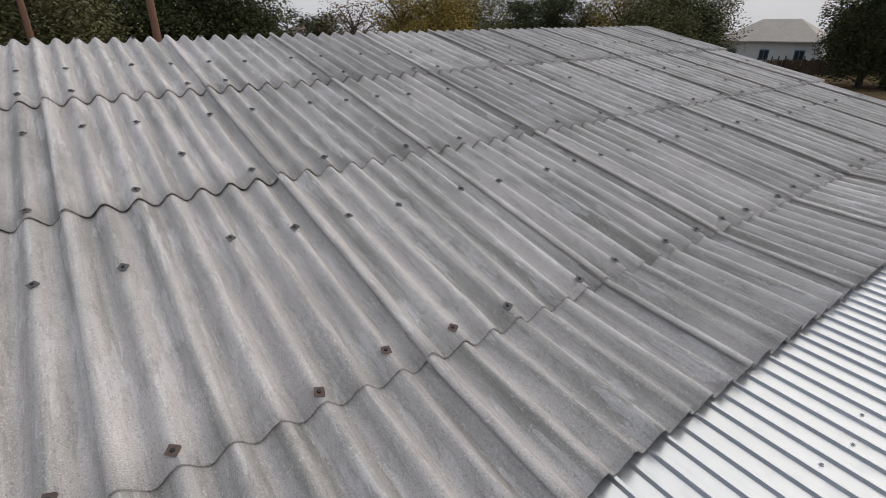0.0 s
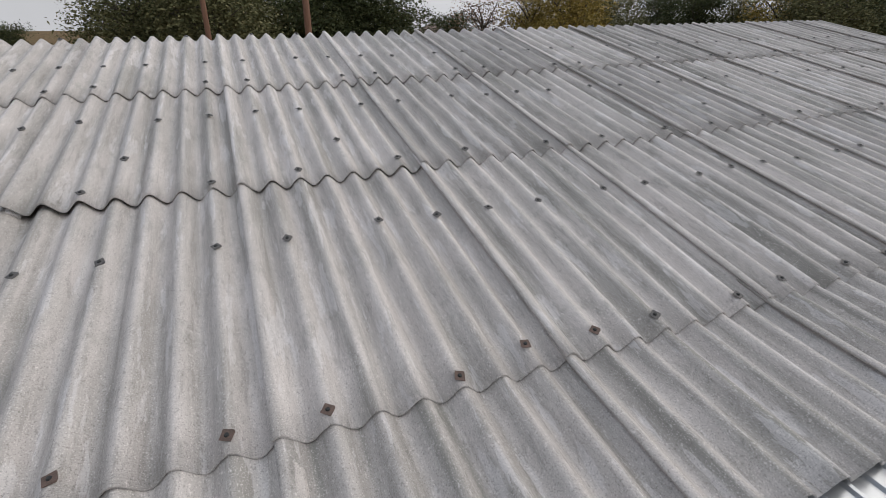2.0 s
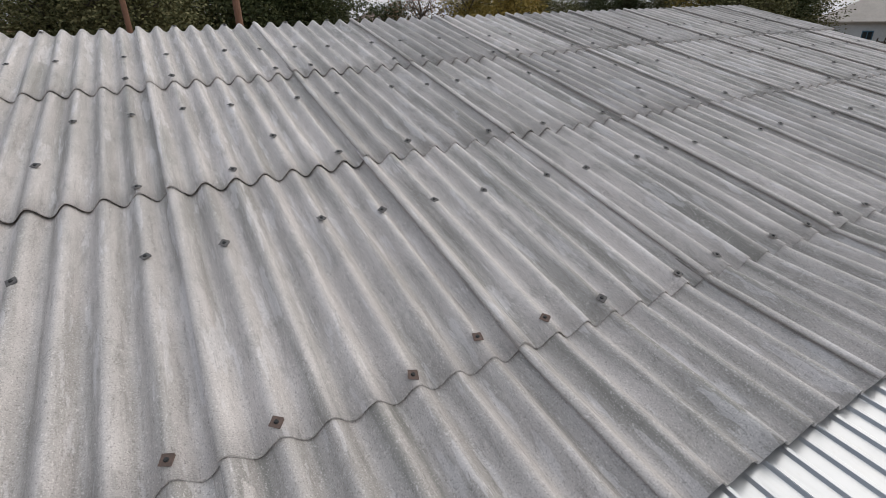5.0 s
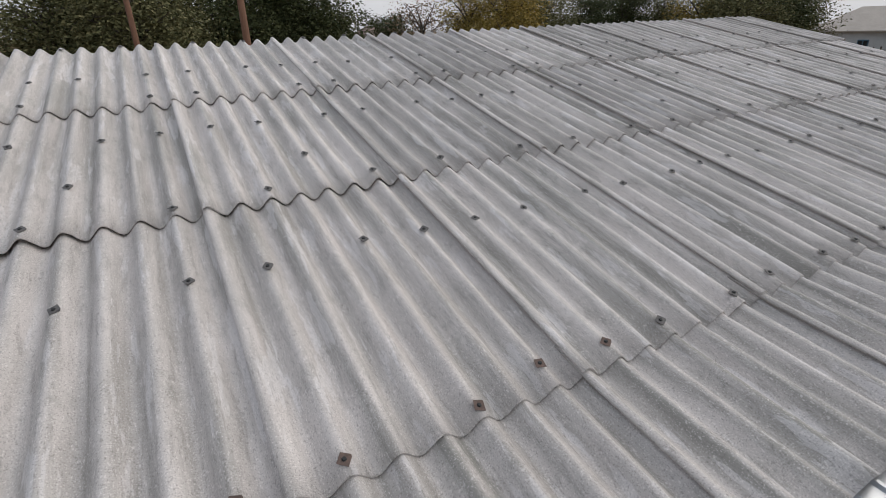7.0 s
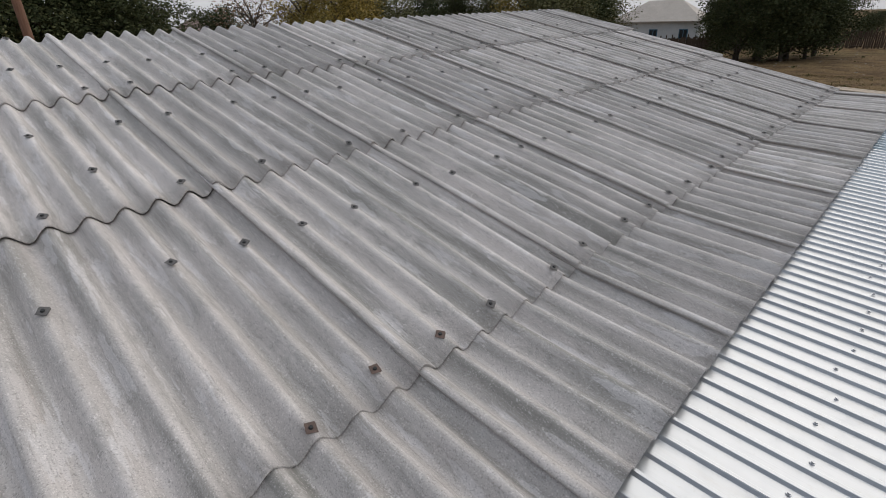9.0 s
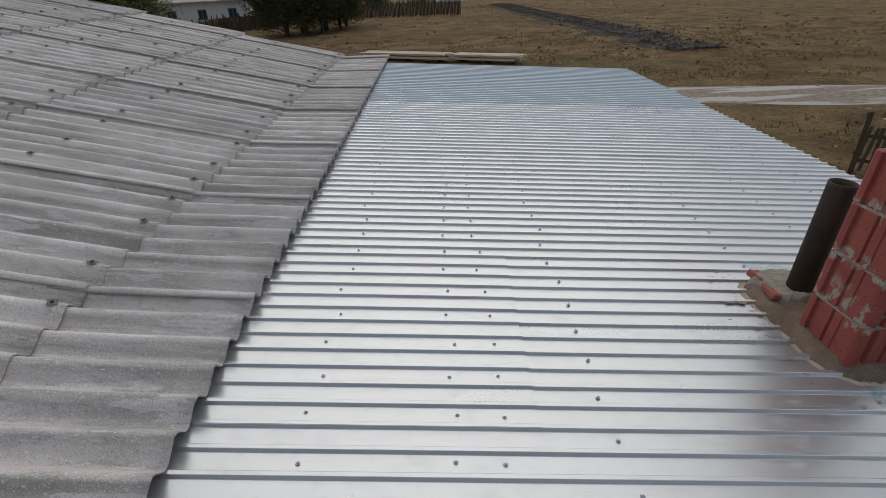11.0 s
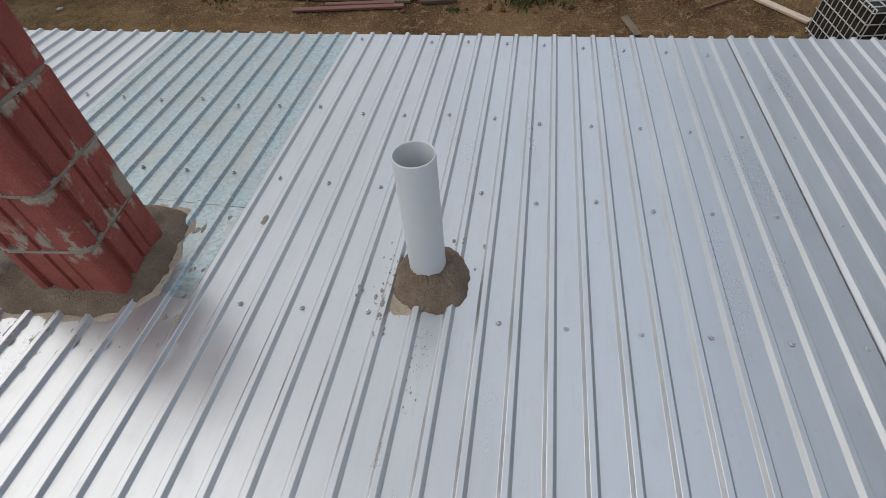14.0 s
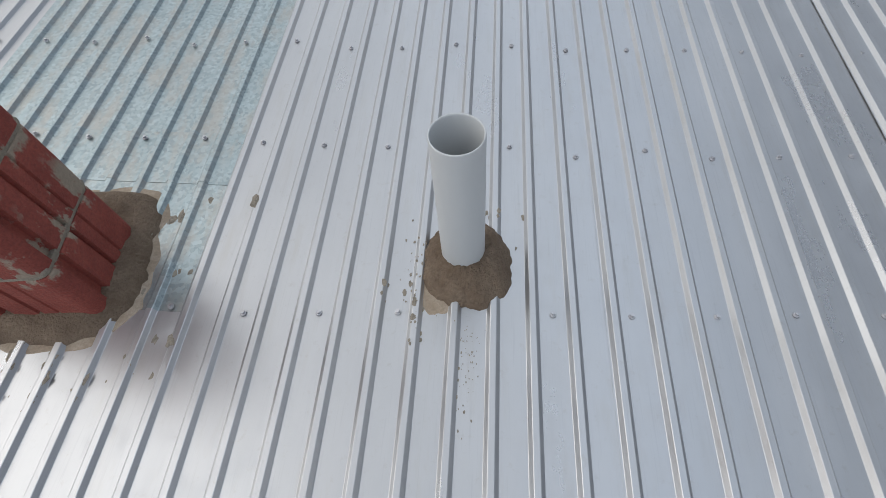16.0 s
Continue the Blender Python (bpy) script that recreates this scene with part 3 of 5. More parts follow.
def metal_sheet(u0, u1, v_top, v_low, material, lift, seed):
    prof = metal_profile(u0, u1)
    rows = []
    n_v = max(4, int((v_top - (v_low if v_low is not None else -4.9)) / 0.22))
    for i in range(n_v + 1):
        row = []
        for u, h in prof:
            low = metal_low(u) if v_low is None else v_low
            v = low + (v_top - low) * i / n_v
            dent = 0.0016 * noise.noise(Vector((u * 2.0, v * 1.1, seed)))
            row.append(Vector((u, v, metal_w(u, v) + h + lift + dent)))
        rows.append(row)
    child("metal_sheet", shell("metal_sheet", rows, 0.0009, material, smooth=False), metal_roof)


def build_metal():
    edges = [-2.6, -1.36, -0.374, 0.513, 1.566, 2.585, 3.45, 4.30, 5.15, 5.98, 7.10, 8.26]
    for n, (a, b) in enumerate(zip(edges, edges[1:])):
        blue = a >= 5.9
        mat = METAL_BLUE if blue else METAL
        over = {1: 0.0100, 2: 0.0052}.get(n, 0.0012 * (n % 2))
        if n == 4:
            metal_sheet(a - 0.07, b + 0.06, -0.5, -1.87, mat, 0.006, n)
            metal_sheet(a, b + 0.06, -1.75, -3.12, mat, 0.0025, n + 0.3)
            metal_sheet(a - 0.04, b + 0.06, -3.52, -3.72, METAL_OLD, 0.0022, n + 0.5)
            metal_sheet(a - 0.05, b + 0.05, -3.02, None, METAL_OLD, 0.0008, n + 0.6)
        else:
            metal_sheet(a, b + 0.05, -0.5, None, mat, over + (0.003 if n == 3 else 0.0), n)
    # roofing screws with washers, in the pans, on every second rib
    bm = bmesh.new()
    bmesh.ops.create_cone(bm, cap_ends=True, segments=10, radius1=0.0085, radius2=0.0075, depth=0.003, matrix=pose(0, 0, 0.0015))
    bmesh.ops.create_cone(bm, cap_ends=True, segments=6, radius1=0.0052, radius2=0.0045, depth=0.006, matrix=pose(0, 0, 0.006))
    screw = bm_mesh("roof_screw", bm, SCREW)
    r = random.Random(4)
    far_v, far_f = [], []
    for row, v in enumerate((-1.09, -1.575, -1.737, -2.11, -3.138, -3.68, -4.16, -4.83)):
        for k in range(-30, 70, 2):
            kk = k + (row in (3, 4))
            u = (rib(kk) + 0.0344 + rib(kk + 1)) / 2 + r.uniform(-0.008, 0.008)
            vv = v + (0.05 * (u - 1.29) if row == 4 and u < 1.6 else 0.012 * (u - 1.5)) + r.uniform(-0.02, 0.02) * (0.3 if row == 4 else 1)
            if not -2.5 < u < 8.15 or (row in (4,) and 1.7 < u < 2.5) or (row in (4,) and 0.75 < u < 1.05) or vv < metal_low(u) + 0.05:
                continue
            if row == 2 and not 1.3 < u < 4.5:
                continue
            m = pose(u, vv, metal_w(u, vv) + 0.0062, r.uniform(-6, 6) - 9.4, r.uniform(-6, 6), 0)
            if -1.2 < u < 4.4:
                child("roof_screw", screw, metal_roof, m)
            else:
                base = len(far_v)
                far_v += [m @ vert.co for vert in screw.vertices]
                far_f += [tuple(base + i for i in p.vertices) for p in screw.polygons]
    far = child("far_screws", mesh_of("far_screws", far_v, far_f, SCREW), metal_roof)
    tagged(far, kind="stuff")


# ---------------------------------------------------------------- chimney and pipes
def chimney_frame():
    m = Matrix(((0.9948, -0.1006, 0.0156, 1.936), (0.0964, 0.9803, 0.1722, -3.214), (-0.0326, -0.1698, 0.9849, 0.43), (0, 0, 0, 1)))
    return ROOF @ m


def block_outline(a, b, seed, inset=0.0):
    """Outline of a fluted clay block with rounded corners, anticlockwise."""
    a, b, rc = a / 2 - inset, b / 2 - inset, 0.028
    pts = []
    flutes = ((0.16, 0.25, 0.013), (0.47, 0.505, 0.011), (0.64, 0.655, 0.006))
    corners = [(a, -b), (a, b), (-a, b), (-a, -b)]
    for s in range(4):
        p0, p1 = Vector((*corners[s], 0)), Vector((*corners[(s + 1) % 4], 0))
        d = (p1 - p0).normalized()
        nrm = Vector((d.y, -d.x, 0))
        length = (p1 - p0).length
        pts.append(p0 + d * rc)
        for f0, f1, dep in flutes:
            if inset:
                continue
            for f, e in ((f0, 0), (f0 + 0.018, dep), (f1, dep), (f1 + 0.018, 0)):
                pts.append(p0 + d * (length * f) - nrm * e)
        pts.append(p1 - d * rc)
        c = p1 - d * rc - nrm * rc
        for q in (22, 45, 68):
            pts.append(c + nrm * rc * math.cos(radians(q)) + d * rc * math.sin(radians(q)))
    return pts


def ring_solid(name, outer, inner, z0, z1, material, seed, amp=0.002):
    """A hollow prism between two outlines, with slightly uneven edges."""
    verts, faces = [], []
    n = len(outer)
    c = Vector((0, 0, 0))
    hole = []
    for i in range(n):
        d = outer[i].normalized()
        k = min(inner[0] / max(1e-6, abs(d.x)), inner[1] / max(1e-6, abs(d.y)))
        hole.append(d * k)
    levels = ((z0, outer), (z0 + 0.5 * (z1 - z0), outer), (z1 - 0.004, outer), (z1, [p * 0.985 for p in outer]), (z1, hole), (z0, hole))
    for z, loop in levels:
        for p in loop:
            e = noise.noise(Vector((p.x * 30, p.y * 30, z * 20 + seed))) * amp
            verts.append(Vector((p.x * (1 + e * 5), p.y * (1 + e * 5), z + e * 0.8)))
    for i in range(len(levels)):
        i2 = (i + 1) % len(levels)
        for k in range(n):
            faces.append((i * n + k, i * n + (k + 1) % n, i2 * n + (k + 1) % n, i2 * n + k))
    return mesh_of(name, verts, faces, material)


def build_chimney():
    frame_m = chimney_frame()
    chimney = empty("chimney", frame_m, label="chimney of red fluted clay blocks with smeared mortar joints", category="chimney")
    cuts = [-0.03, 0.245, 0.448, 0.655, 0.862]
    a, b = 0.274, 0.266
    for i, (z0, z1) in enumerate(zip(cuts, cuts[1:])):
        out = block_outline(a, b, i)
        if i % 2:
            out = [Vector((p.x + 0.002, p.y - 0.002, 0)) for p in out]
        child("block", ring_solid("block", out, (a / 2 - 0.036, b / 2 - 0.036), z0 + 0.006, z1 - 0.006, CLAY_SMEARED if i == 1 else CLAY_BLOCK, i), chimney)
    for i, z in enumerate(cuts[1:-1]):
        joint_out = block_outline(a, b, i, 0.004)
        child("mortar_joint", ring_solid("mortar_joint", joint_out, (a / 2 - 0.036, b / 2 - 0.036), z - 0.0065, z + 0.0065, MORTAR, i + 9, 0.022), chimney, None, "smeared grey mortar")


def blob_pad(name, cu, cv, ru, rv, height, material, seed, power=2.6, rot=0.0, core=0.5, rough=1.0):
    """A trowelled pad of mortar on the metal roof: an uneven rounded slab."""
    segs, rings = 110, 26
    verts, faces = [], []
    for i in range(rings + 1):
        f = i / rings
        for k in range(segs):
            a = 2 * math.pi * k / segs
            c, s = math.cos(a), math.sin(a)
            rad = (abs(c) ** power + abs(s) ** power) ** (-1 / power)
            rad *= 1 + 0.10 * noise.noise(Vector((c * 2, s * 2, seed))) + 0.05 * noise.noise(Vector((c * 7, s * 7, seed)))
            x, y = ru * rad * c * f, rv * rad * s * f
            u, v = cu + x * math.cos(rot) - y * math.sin(rot), cv + x * math.sin(rot) + y * math.cos(rot)
            hgt = height * (1 - max(0.0, (f - core) / (1 - core)) ** 2)
            hgt *= 1 + rough * (0.35 * noise.noise(Vector((u * 9, v * 9, seed))) + 0.16 * noise.noise(Vector((u * 40, v * 40, seed))) + 0.12 * noise.noise(Vector((u * 110, v * 110, seed))))
            if i == rings:
                hgt = -0.012
            verts.append(Vector((u, v, metal_w(u, v) + hgt)))
    for i in range(rings):
        for k in range(segs):
            a, b = i * segs + k, i * segs + (k + 1) % segs
            faces.append((a, b, b + segs, a + segs))
    return mesh_of(name, verts, faces, material, True)


def splashes():
    """Drops and smears of mortar left on the metal round the two mounds."""
    r = random.Random(13)
    verts, faces = [], []
    for count, cu, cv, su, sv, lo, hi in ((150, 2.12, -2.96, 0.20, 0.05, 0.004, 0.017), (120, 1.90, -2.93, 0.05, 0.05, 0.002, 0.009), (60, 0.893, -3.07, 0.014, 0.06, 0.0008, 0.0024), (60, 1.03, -3.25, 0.025, 0.07, 0.001, 0.005), (45, 2.28, -2.95, 0.13, 0.05, 0.006, 0.022), (16, 1.70, -3.20, 0.06, 0.16, 0.006, 0.022), (4, 1.03, -3.19, 0.02, 0.04, 0.004, 0.010), (5, 1.005, -3.13, 0.012, 0.04, 0.004, 0.010), (9, 0.905, -2.98, 0.010, 0.06, 0.002, 0.005), (4, 1.11, -3.2, 0.008, 0.025, 0.005, 0.011), (6, 0.80, -3.45, 0.05, 0.06, 0.004, 0.010)):
        for _ in range(count):
            u, v, s = r.gauss(cu, su), r.gauss(cv, sv), r.uniform(lo, hi)
            b = len(verts)
            n = 9
            ring = []
            for k in range(n):
                a = 2 * math.pi * k / n
                q = s * r.uniform(0.5, 1.1)
                ring.append((u + q * math.cos(a) * 0.8, v + q * math.sin(a) * 1.3))
            rib_h = max([0.0] + [0.0115 for k in range(-10, 40) if rib(k) + 0.006 < u < rib(k) + 0.029])
            verts += [Vector((x, y, metal_w(x, y) + rib_h + (0.0048 if 0.55 < u < 1.62 else 0.0018))) for x, y in ring] + [Vector((u, v, metal_w(u, v) + rib_h + (0.0048 if 0.55 < u < 1.62 else 0.0018) + min(0.0025, s * 0.12)))]
            faces += [(b + k, b + (k + 1) % n, b + n) for k in range(n)]
    thing("mortar_splashes", mesh_of("mortar_splashes", verts, faces, MORTAR), ROOF, label="dried drops of mortar on the metal sheets", category="mortar", kind="stuff")


def build_roof_things():
    splashes()
    build_chimney()
    thing("mortar_pad", blob_pad("mortar_pad", 2.10, -3.23, 0.36, 0.235, 0.055, MORTAR_DARK, 2.0, 4.0, 0.08, 0.72), ROOF, label="damp grey-brown mortar pad round the chimney foot", category="mortar")
    thing("mortar_smear", blob_pad("mortar_smear", 2.10, -3.225, 0.385, 0.262, 0.0050, SLURRY, 5.3, 4.0, 0.08, 0.9), ROOF, label="thin dried slurry of pale mortar round the chimney pad", category="mortar")
    up = (chimney_frame().to_3x3() @ Vector((0, 0, 1)))
    z = up.normalized()
    x = Vector((1, 0, 0)) - z * z.x
    m = Matrix((x.normalized(), z.cross(x.normalized()), z)).transposed().to_4x4()
    m.translation = on_roof(2.265, -3.19, 0.47)
    pipe = lathe("stove_pipe", [(0.052, -0.02), (0.0545, -0.02), (0.055, 0.58), (0.0552, 0.598), (0.052, 0.60), (0.0505, 0.57), (0.050, -0.02)], DARK_STEEL, 28)
    thing("stove_pipe", pipe, m, label="sooty dark brown steel stove pipe beside the chimney", category="pipe")
    thing("clay_slab", blob_pad("clay_slab", 2.31, -3.16, 0.135, 0.12, 0.088, MORTAR, 6.0, 4.0, 0.1, 0.86, 0.35), ROOF, label="pale mortar collar over broken red clay at the pipe foot", category="mortar")
    for k, (du, dv, rz) in enumerate(((0.075, 0.095, 4), (-0.05, 0.105, -5), (0.125, 0.02, 80))):
        brick = box_mesh("brick_shard", (0.11, 0.035, 0.03), CLAY, 0.005, 0.006, k)
        thing("brick_shard", brick, ROOF @ pose(2.31 + du, -3.16 + dv, metal_w(2.31, -3.1) + 0.055, 4, 6, rz), label="broken red clay shard in the mortar", category="brick")
    # grey plastic vent pipe
    axis = (ROOF.to_3x3() @ Vector((0.03, 0.17, 0.98))).normalized()
    x = (Vector((1, 0, 0)) - axis * axis.x).normalized()
    m = Matrix((x, axis.cross(x), axis)).transposed().to_4x4()
    m.translation = on_roof(0.912, -3.318, 0.40)
    vent = lathe("vent_pipe", [(0.0545, -0.02), (0.0545, 0.533), (0.0535, 0.5375), (0.0515, 0.5375), (0.0505, 0.533), (0.0505, -0.02)], PVC, 40)
    thing("vent_pipe", vent, m, label="grey plastic vent pipe set in a mortar mound", category="pipe")
    thing("mortar_smear", blob_pad("mortar_smear", 0.985, -3.235, 0.06, 0.105, 0.0062, SLURRY, 7.9, 2.2, 0.25, 0.6), ROOF, label="thin dried smear of pale brown mortar on the metal", category="mortar")
    thing("mortar_mound", blob_pad("mortar_mound", 0.905, -3.295, 0.122, 0.132, 0.066, MORTAR_DARK, 11.0, 2.2, 0.2, 0.38), ROOF, label="sandy brown mortar mound at the vent pipe foot", category="mortar")


build_slate()
build_metal()
build_roof_things()

# ---------------------------------------------------------------- house walls under the roofs
def build_house():
    house = empty("house", None, label="low whitewashed house under the slate and metal roofs", category="house")
    def wall(name, x0, y0, x1, y1, z1a, z1b):
        d = Vector((x1 - x0, y1 - y0, 0)).normalized()
        s = Vector((-d.y, d.x, 0)) * 0.15
        a, b = Vector((x0, y0, 0)), Vector((x1, y1, 0))
        vs = [a - s, b - s, b + s, a + s]
        verts = vs + [Vector((v.x, v.y, z)) for v, z in zip(vs, (z1a, z1b, z1b, z1a))]
        child(name, mesh_of(name, verts, [(3, 2, 1, 0), (4, 5, 6, 7), (0, 1, 5, 4), (1, 2, 6, 5), (2, 3, 7, 6), (3, 0, 4, 7)], PLASTER), house)
    wall("wall", -1.55, 4.55, -1.55, -4.6, 3.72, 2.0)
    wall("wall", 8.1, 4.55, 8.1, -4.1, 3.95, 2.2)
    wall("wall", -1.4, -4.6, 7.95, -4.15, 2.05, 2.3)
    wall("wall", -1.4, 8.8, 7.95, 8.8, 2.0, 2.2)
    wall("wall", -1.55, 4.7, -1.55, 8.65, 3.72, 2.1)
    wall("wall", 8.1, 4.7, 8.1, 8.65, 3.95, 2.3)


build_house()


# ---------------------------------------------------------------- trees
def tree_meshes(height, spread, n_leaf, leaf, leaf_mat, seed, trunk_h=0.25, droop=0.2):
    r = random.Random(seed)
    tv, tf = [], []

    def limb(p0, p1, r0, r1, bend):
        base, segs, n = len(tv), 7, 5
        d = (p1 - p0).normalized()
        x = d.orthogonal().normalized()
        y = d.cross(x)
        for i in range(n + 1):
            f = i / n
            c = p0.lerp(p1, f) + bend * math.sin(math.pi * f)
            rad = r0 + (r1 - r0) * f
            for k in range(segs):
                a = 2 * math.pi * k / segs
                tv.append(c + x * rad * math.cos(a) + y * rad * math.sin(a))
        for i in range(n):
            for k in range(segs):
                a, b = base + i * segs + k, base + i * segs + (k + 1) % segs
                tf.append((a, b, b + segs, a + segs))

    top = Vector((r.uniform(-0.3, 0.3), r.uniform(-0.3, 0.3), height * 0.72))
    limb(Vector((0, 0, -0.1)), top, height * 0.028, height * 0.008, Vector((r.uniform(-0.2, 0.2), r.uniform(-0.2, 0.2), 0)))
    tips = [top + Vector((0, 0, height * 0.15))]
    n_limb = 24
    for i in range(n_limb):
        f = trunk_h + (0.70 - trunk_h) * (i / (n_limb - 1))
        a = i * 2.4 + r.uniform(-0.4, 0.4)
        start = top * f / 0.72
        start = Vector((start.x * f, start.y * f, height * f))
        reach = spread * r.uniform(0.65, 1.05) * (1.0 - 0.5 * (f - trunk_h))
        end = start + Vector((math.cos(a) * reach, math.sin(a) * reach, height * r.uniform(0.08, 0.30)))
        limb(start, end, height * 0.011, height * 0.003, Vector((0, 0, height * 0.03)))
        tips.append(end)
        for q in (0.5, 0.78):
            sub = start.lerp(end, q) + Vector((0, 0, height * 0.02))
            e2 = sub + Vector((r.uniform(-1, 1), r.uniform(-1, 1), r.uniform(-0.2, 0.9))) * spread * 0.4
            limb(sub, e2, height * 0.005, height * 0.0015, Vector((0, 0, 0)))
            tips.append(e2)
    lv, lf = [], []
    per = n_leaf // len(tips)
    for tip in tips:
        size = spread * r.uniform(0.30, 0.52)
        for _ in range(per):
            d = Vector((r.gauss(0, 1), r.gauss(0, 1), r.gauss(0, 0.75)))
            d = d.normalized() * size * r.random() ** 0.45
            p = tip + d
            p.z -= droop * size * r.random() ** 2
            ax = Vector((r.uniform(-1, 1), r.uniform(-1, 1), r.uniform(-0.6, 0.4))).normalized()
            bx = ax.orthogonal().normalized()
            bx = (Matrix.Rotation(r.uniform(0, 6.3), 3, ax) @ bx)
            l = leaf * r.uniform(0.6, 1.3)
            b = len(lv)
            lv.extend((p, p + ax * l * 0.5 + bx * l * 0.24, p + ax * l, p + ax * l * 0.5 - bx * l * 0.24))
            lf.append((b, b + 1, b + 2, b + 3))
    return mesh_of("trunk", tv, tf, BARK, True), mesh_of("crown", lv, lf, leaf_mat)


def tree_kind(label, *args, **kw):
    trunk, crown = tree_meshes(*args, **kw)
    t = empty("tree", None, label=label, category="tree", group="trees round the house")
    child("trunk", trunk, t)
    child("crown", crown, t)
    return t


def polar(az, dist):
    return math.sin(radians(az)) * dist, math.cos(radians(az)) * dist


def put_trees():
    green = tree_kind("tall dark green leafy tree", 9.0, 3.4, 30000, 0.19, LEAF_GREEN, 1, trunk_h=0.07)
    olive = tree_kind("olive-green tree with drooping foliage", 8.0, 3.1, 25000, 0.175, LEAF_OLIVE, 2, trunk_h=0.08, droop=1.2)
    yellow = tree_kind("tree with yellowing autumn leaves", 7.0, 2.6, 18000, 0.17, LEAF_YELLOW, 3, trunk_h=0.10)
    brown = tree_kind("thin brown autumn tree with sparse leaves", 5.5, 2.1, 2600, 0.14, LEAF_BROWN, 4, trunk_h=0.2)
    bush = tree_kind("round green bushy tree", 5.0, 2.1, 14000, 0.16, LEAF_GREEN, 5, trunk_h=0.06)
    used = {}
    for kind, az, dist, size in (
        (olive, -7.3, 30, 0.9), (green, -4.6, 31, 0.95), (olive, -1, 26, 0.95), (olive, 2.5, 30, 1.0),
        (bush, 6.0, 34, 0.95), (green, 10.3, 30, 1.0), (green, 14.5, 31, 0.95), (bush, 17.6, 38, 1.15), (bush, 23.7, 45, 1.12),
        (brown, 27.4, 40, 1.2), (yellow, 32.5, 40, 1.0), (yellow, 36.5, 37, 1.05), (olive, 39.5, 42, 0.95),
        (green, 44.5, 52, 0.85), (green, 48, 48, 0.85), (olive, 51.5, 50, 0.9), (yellow, 55.5, 44, 1.0), (olive, 58.5, 40, 0.95),
        (green, 59.6, 44, 1.0), (olive, 61.9, 52, 1.0), (green, 75.4, 58, 1.15), (green, 77.0, 60, 1.2), (green, 79.3, 61, 1.15), (green, 81.3, 66, 0.95), (bush, 73.6, 72, 1.2), (bush, 75.6, 56, 1.25), (bush, 77.3, 58, 1.35), (bush, 79.0, 58, 1.4), (bush, 80.8, 61, 1.3), (bush, 89.0, 95, 1.75),
        (bush, 97.0, 190, 1.3), (bush, 98.4, 195, 1.4), (bush, 101.2, 200, 1.1), (bush, 84.6, 110, 0.8), (bush, 95.0, 260, 0.8), (bush, -17.3, 62, 0.95), (bush, -21, 70, 0.8), (bush, 84, 96, 0.7), (bush, 157.5, 18.7, 0.42), (bush, 160.0, 18.6, 0.40), (bush, 162.5, 18.8, 0.36), (bush, 155.0, 18.9, 0.45), (bush, 152.6, 18.6, 0.42)):
        x, y = polar(az, dist)
        m = pose(x, y, ground_z(x, y), 0, 0, (az * 77) % 360) @ Matrix.Scale(size, 4)
        if kind not in used:
            used[kind] = 1
            kind.matrix_world = m
        else:
            c = copy_thing(kind, pose(0, 0, 0))
            c.matrix_basis = m


put_trees()


# ---------------------------------------------------------------- poles, wires and houses beyond
def pole(az, dist, h, rad, material, label, lean=0.0):
    x, y = polar(az, dist)
    me = lathe("utility_pole", [(0.001, -0.2), (rad, -0.2), (rad * 0.85, h * 0.6), (rad * 0.7, h), (0.001, h + 0.02)], material, 12, 0.004, 6)
    thing("utility_pole", me, pose(x, y, ground_z(x, y), 0, lean, 0), label=label, category="pole")


def hip_house(az, dist, w, d, h, roof_h, turn, roof_mat, label, windows=2, overhang=0.35, frame_mat=None):
    x, y = polar(az, dist)
    g = ground_z(x, y)
    ob = empty("house", pose(x, y, g, 0, 0, turn - az), label=label, category="house")
    child("wall", box_mesh("wall", (w, d, h), PLASTER, 0.02), ob, pose(0, 0, h / 2))
    a, b = w / 2 + overhang, d / 2 + overhang
    rv = [(-a, -b, h), (a, -b, h), (a, b, h), (-a, b, h), (-a + b * 0.9, 0, h + roof_h), (a - b * 0.9, 0, h + roof_h),
          (-a, -b, h - 0.12), (a, -b, h - 0.12), (a, b, h - 0.12), (-a, b, h - 0.12)]
    rf = [(0, 1, 5, 4), (1, 2, 5), (2, 3, 4, 5), (3, 0, 4), (6, 7, 1, 0), (7, 8, 2, 1), (8, 9, 3, 2), (9, 6, 0, 3), (9, 8, 7, 6)]
    child("roof", mesh_of("roof", rv, rf, roof_mat), ob)
    for i in range(windows):
        wx = -w / 2 + w * (i + 0.5) / windows
        win = child("window", box_mesh("window", (1.1, 0.06, 1.25), frame_mat or BLUE_PAINT, 0.01), ob, pose(wx, -d / 2 - 0.02, h * 0.52))
        for s in (-0.25, 0.25):
            child("pane", box_mesh("pane", (0.40, 0.03, 1.0), GLASS_DARK, 0.004), win, pose(s, -0.03, 0))


pole(-1.3, 13.0, 6.5, 0.075, POLE_BROWN, "slim brown wooden pole behind the ridge")
pole(9.2, 12.5, 6.5, 0.10, POLE_BROWN, "reddish brown wooden pole behind the ridge")
pole(36.0, 45, 7.5, 0.11, WOOD_GREY, "grey wooden utility pole among the trees")
pole(41.5, 60, 8.0, 0.11, WOOD_GREY, "grey wooden utility pole among the trees")
pole(86.6, 150, 7.5, 0.14, WOOD_GREY, "far grey utility pole")
pole(91.5, 220, 8.0, 0.16, WOOD_GREY, "far grey utility pole")
hip_house(68.2, 82, 11.5, 8, 3.3, 2.6, -14, FAR_SLATE, "whitewashed house with a pale hipped roof and blue windows", 3)
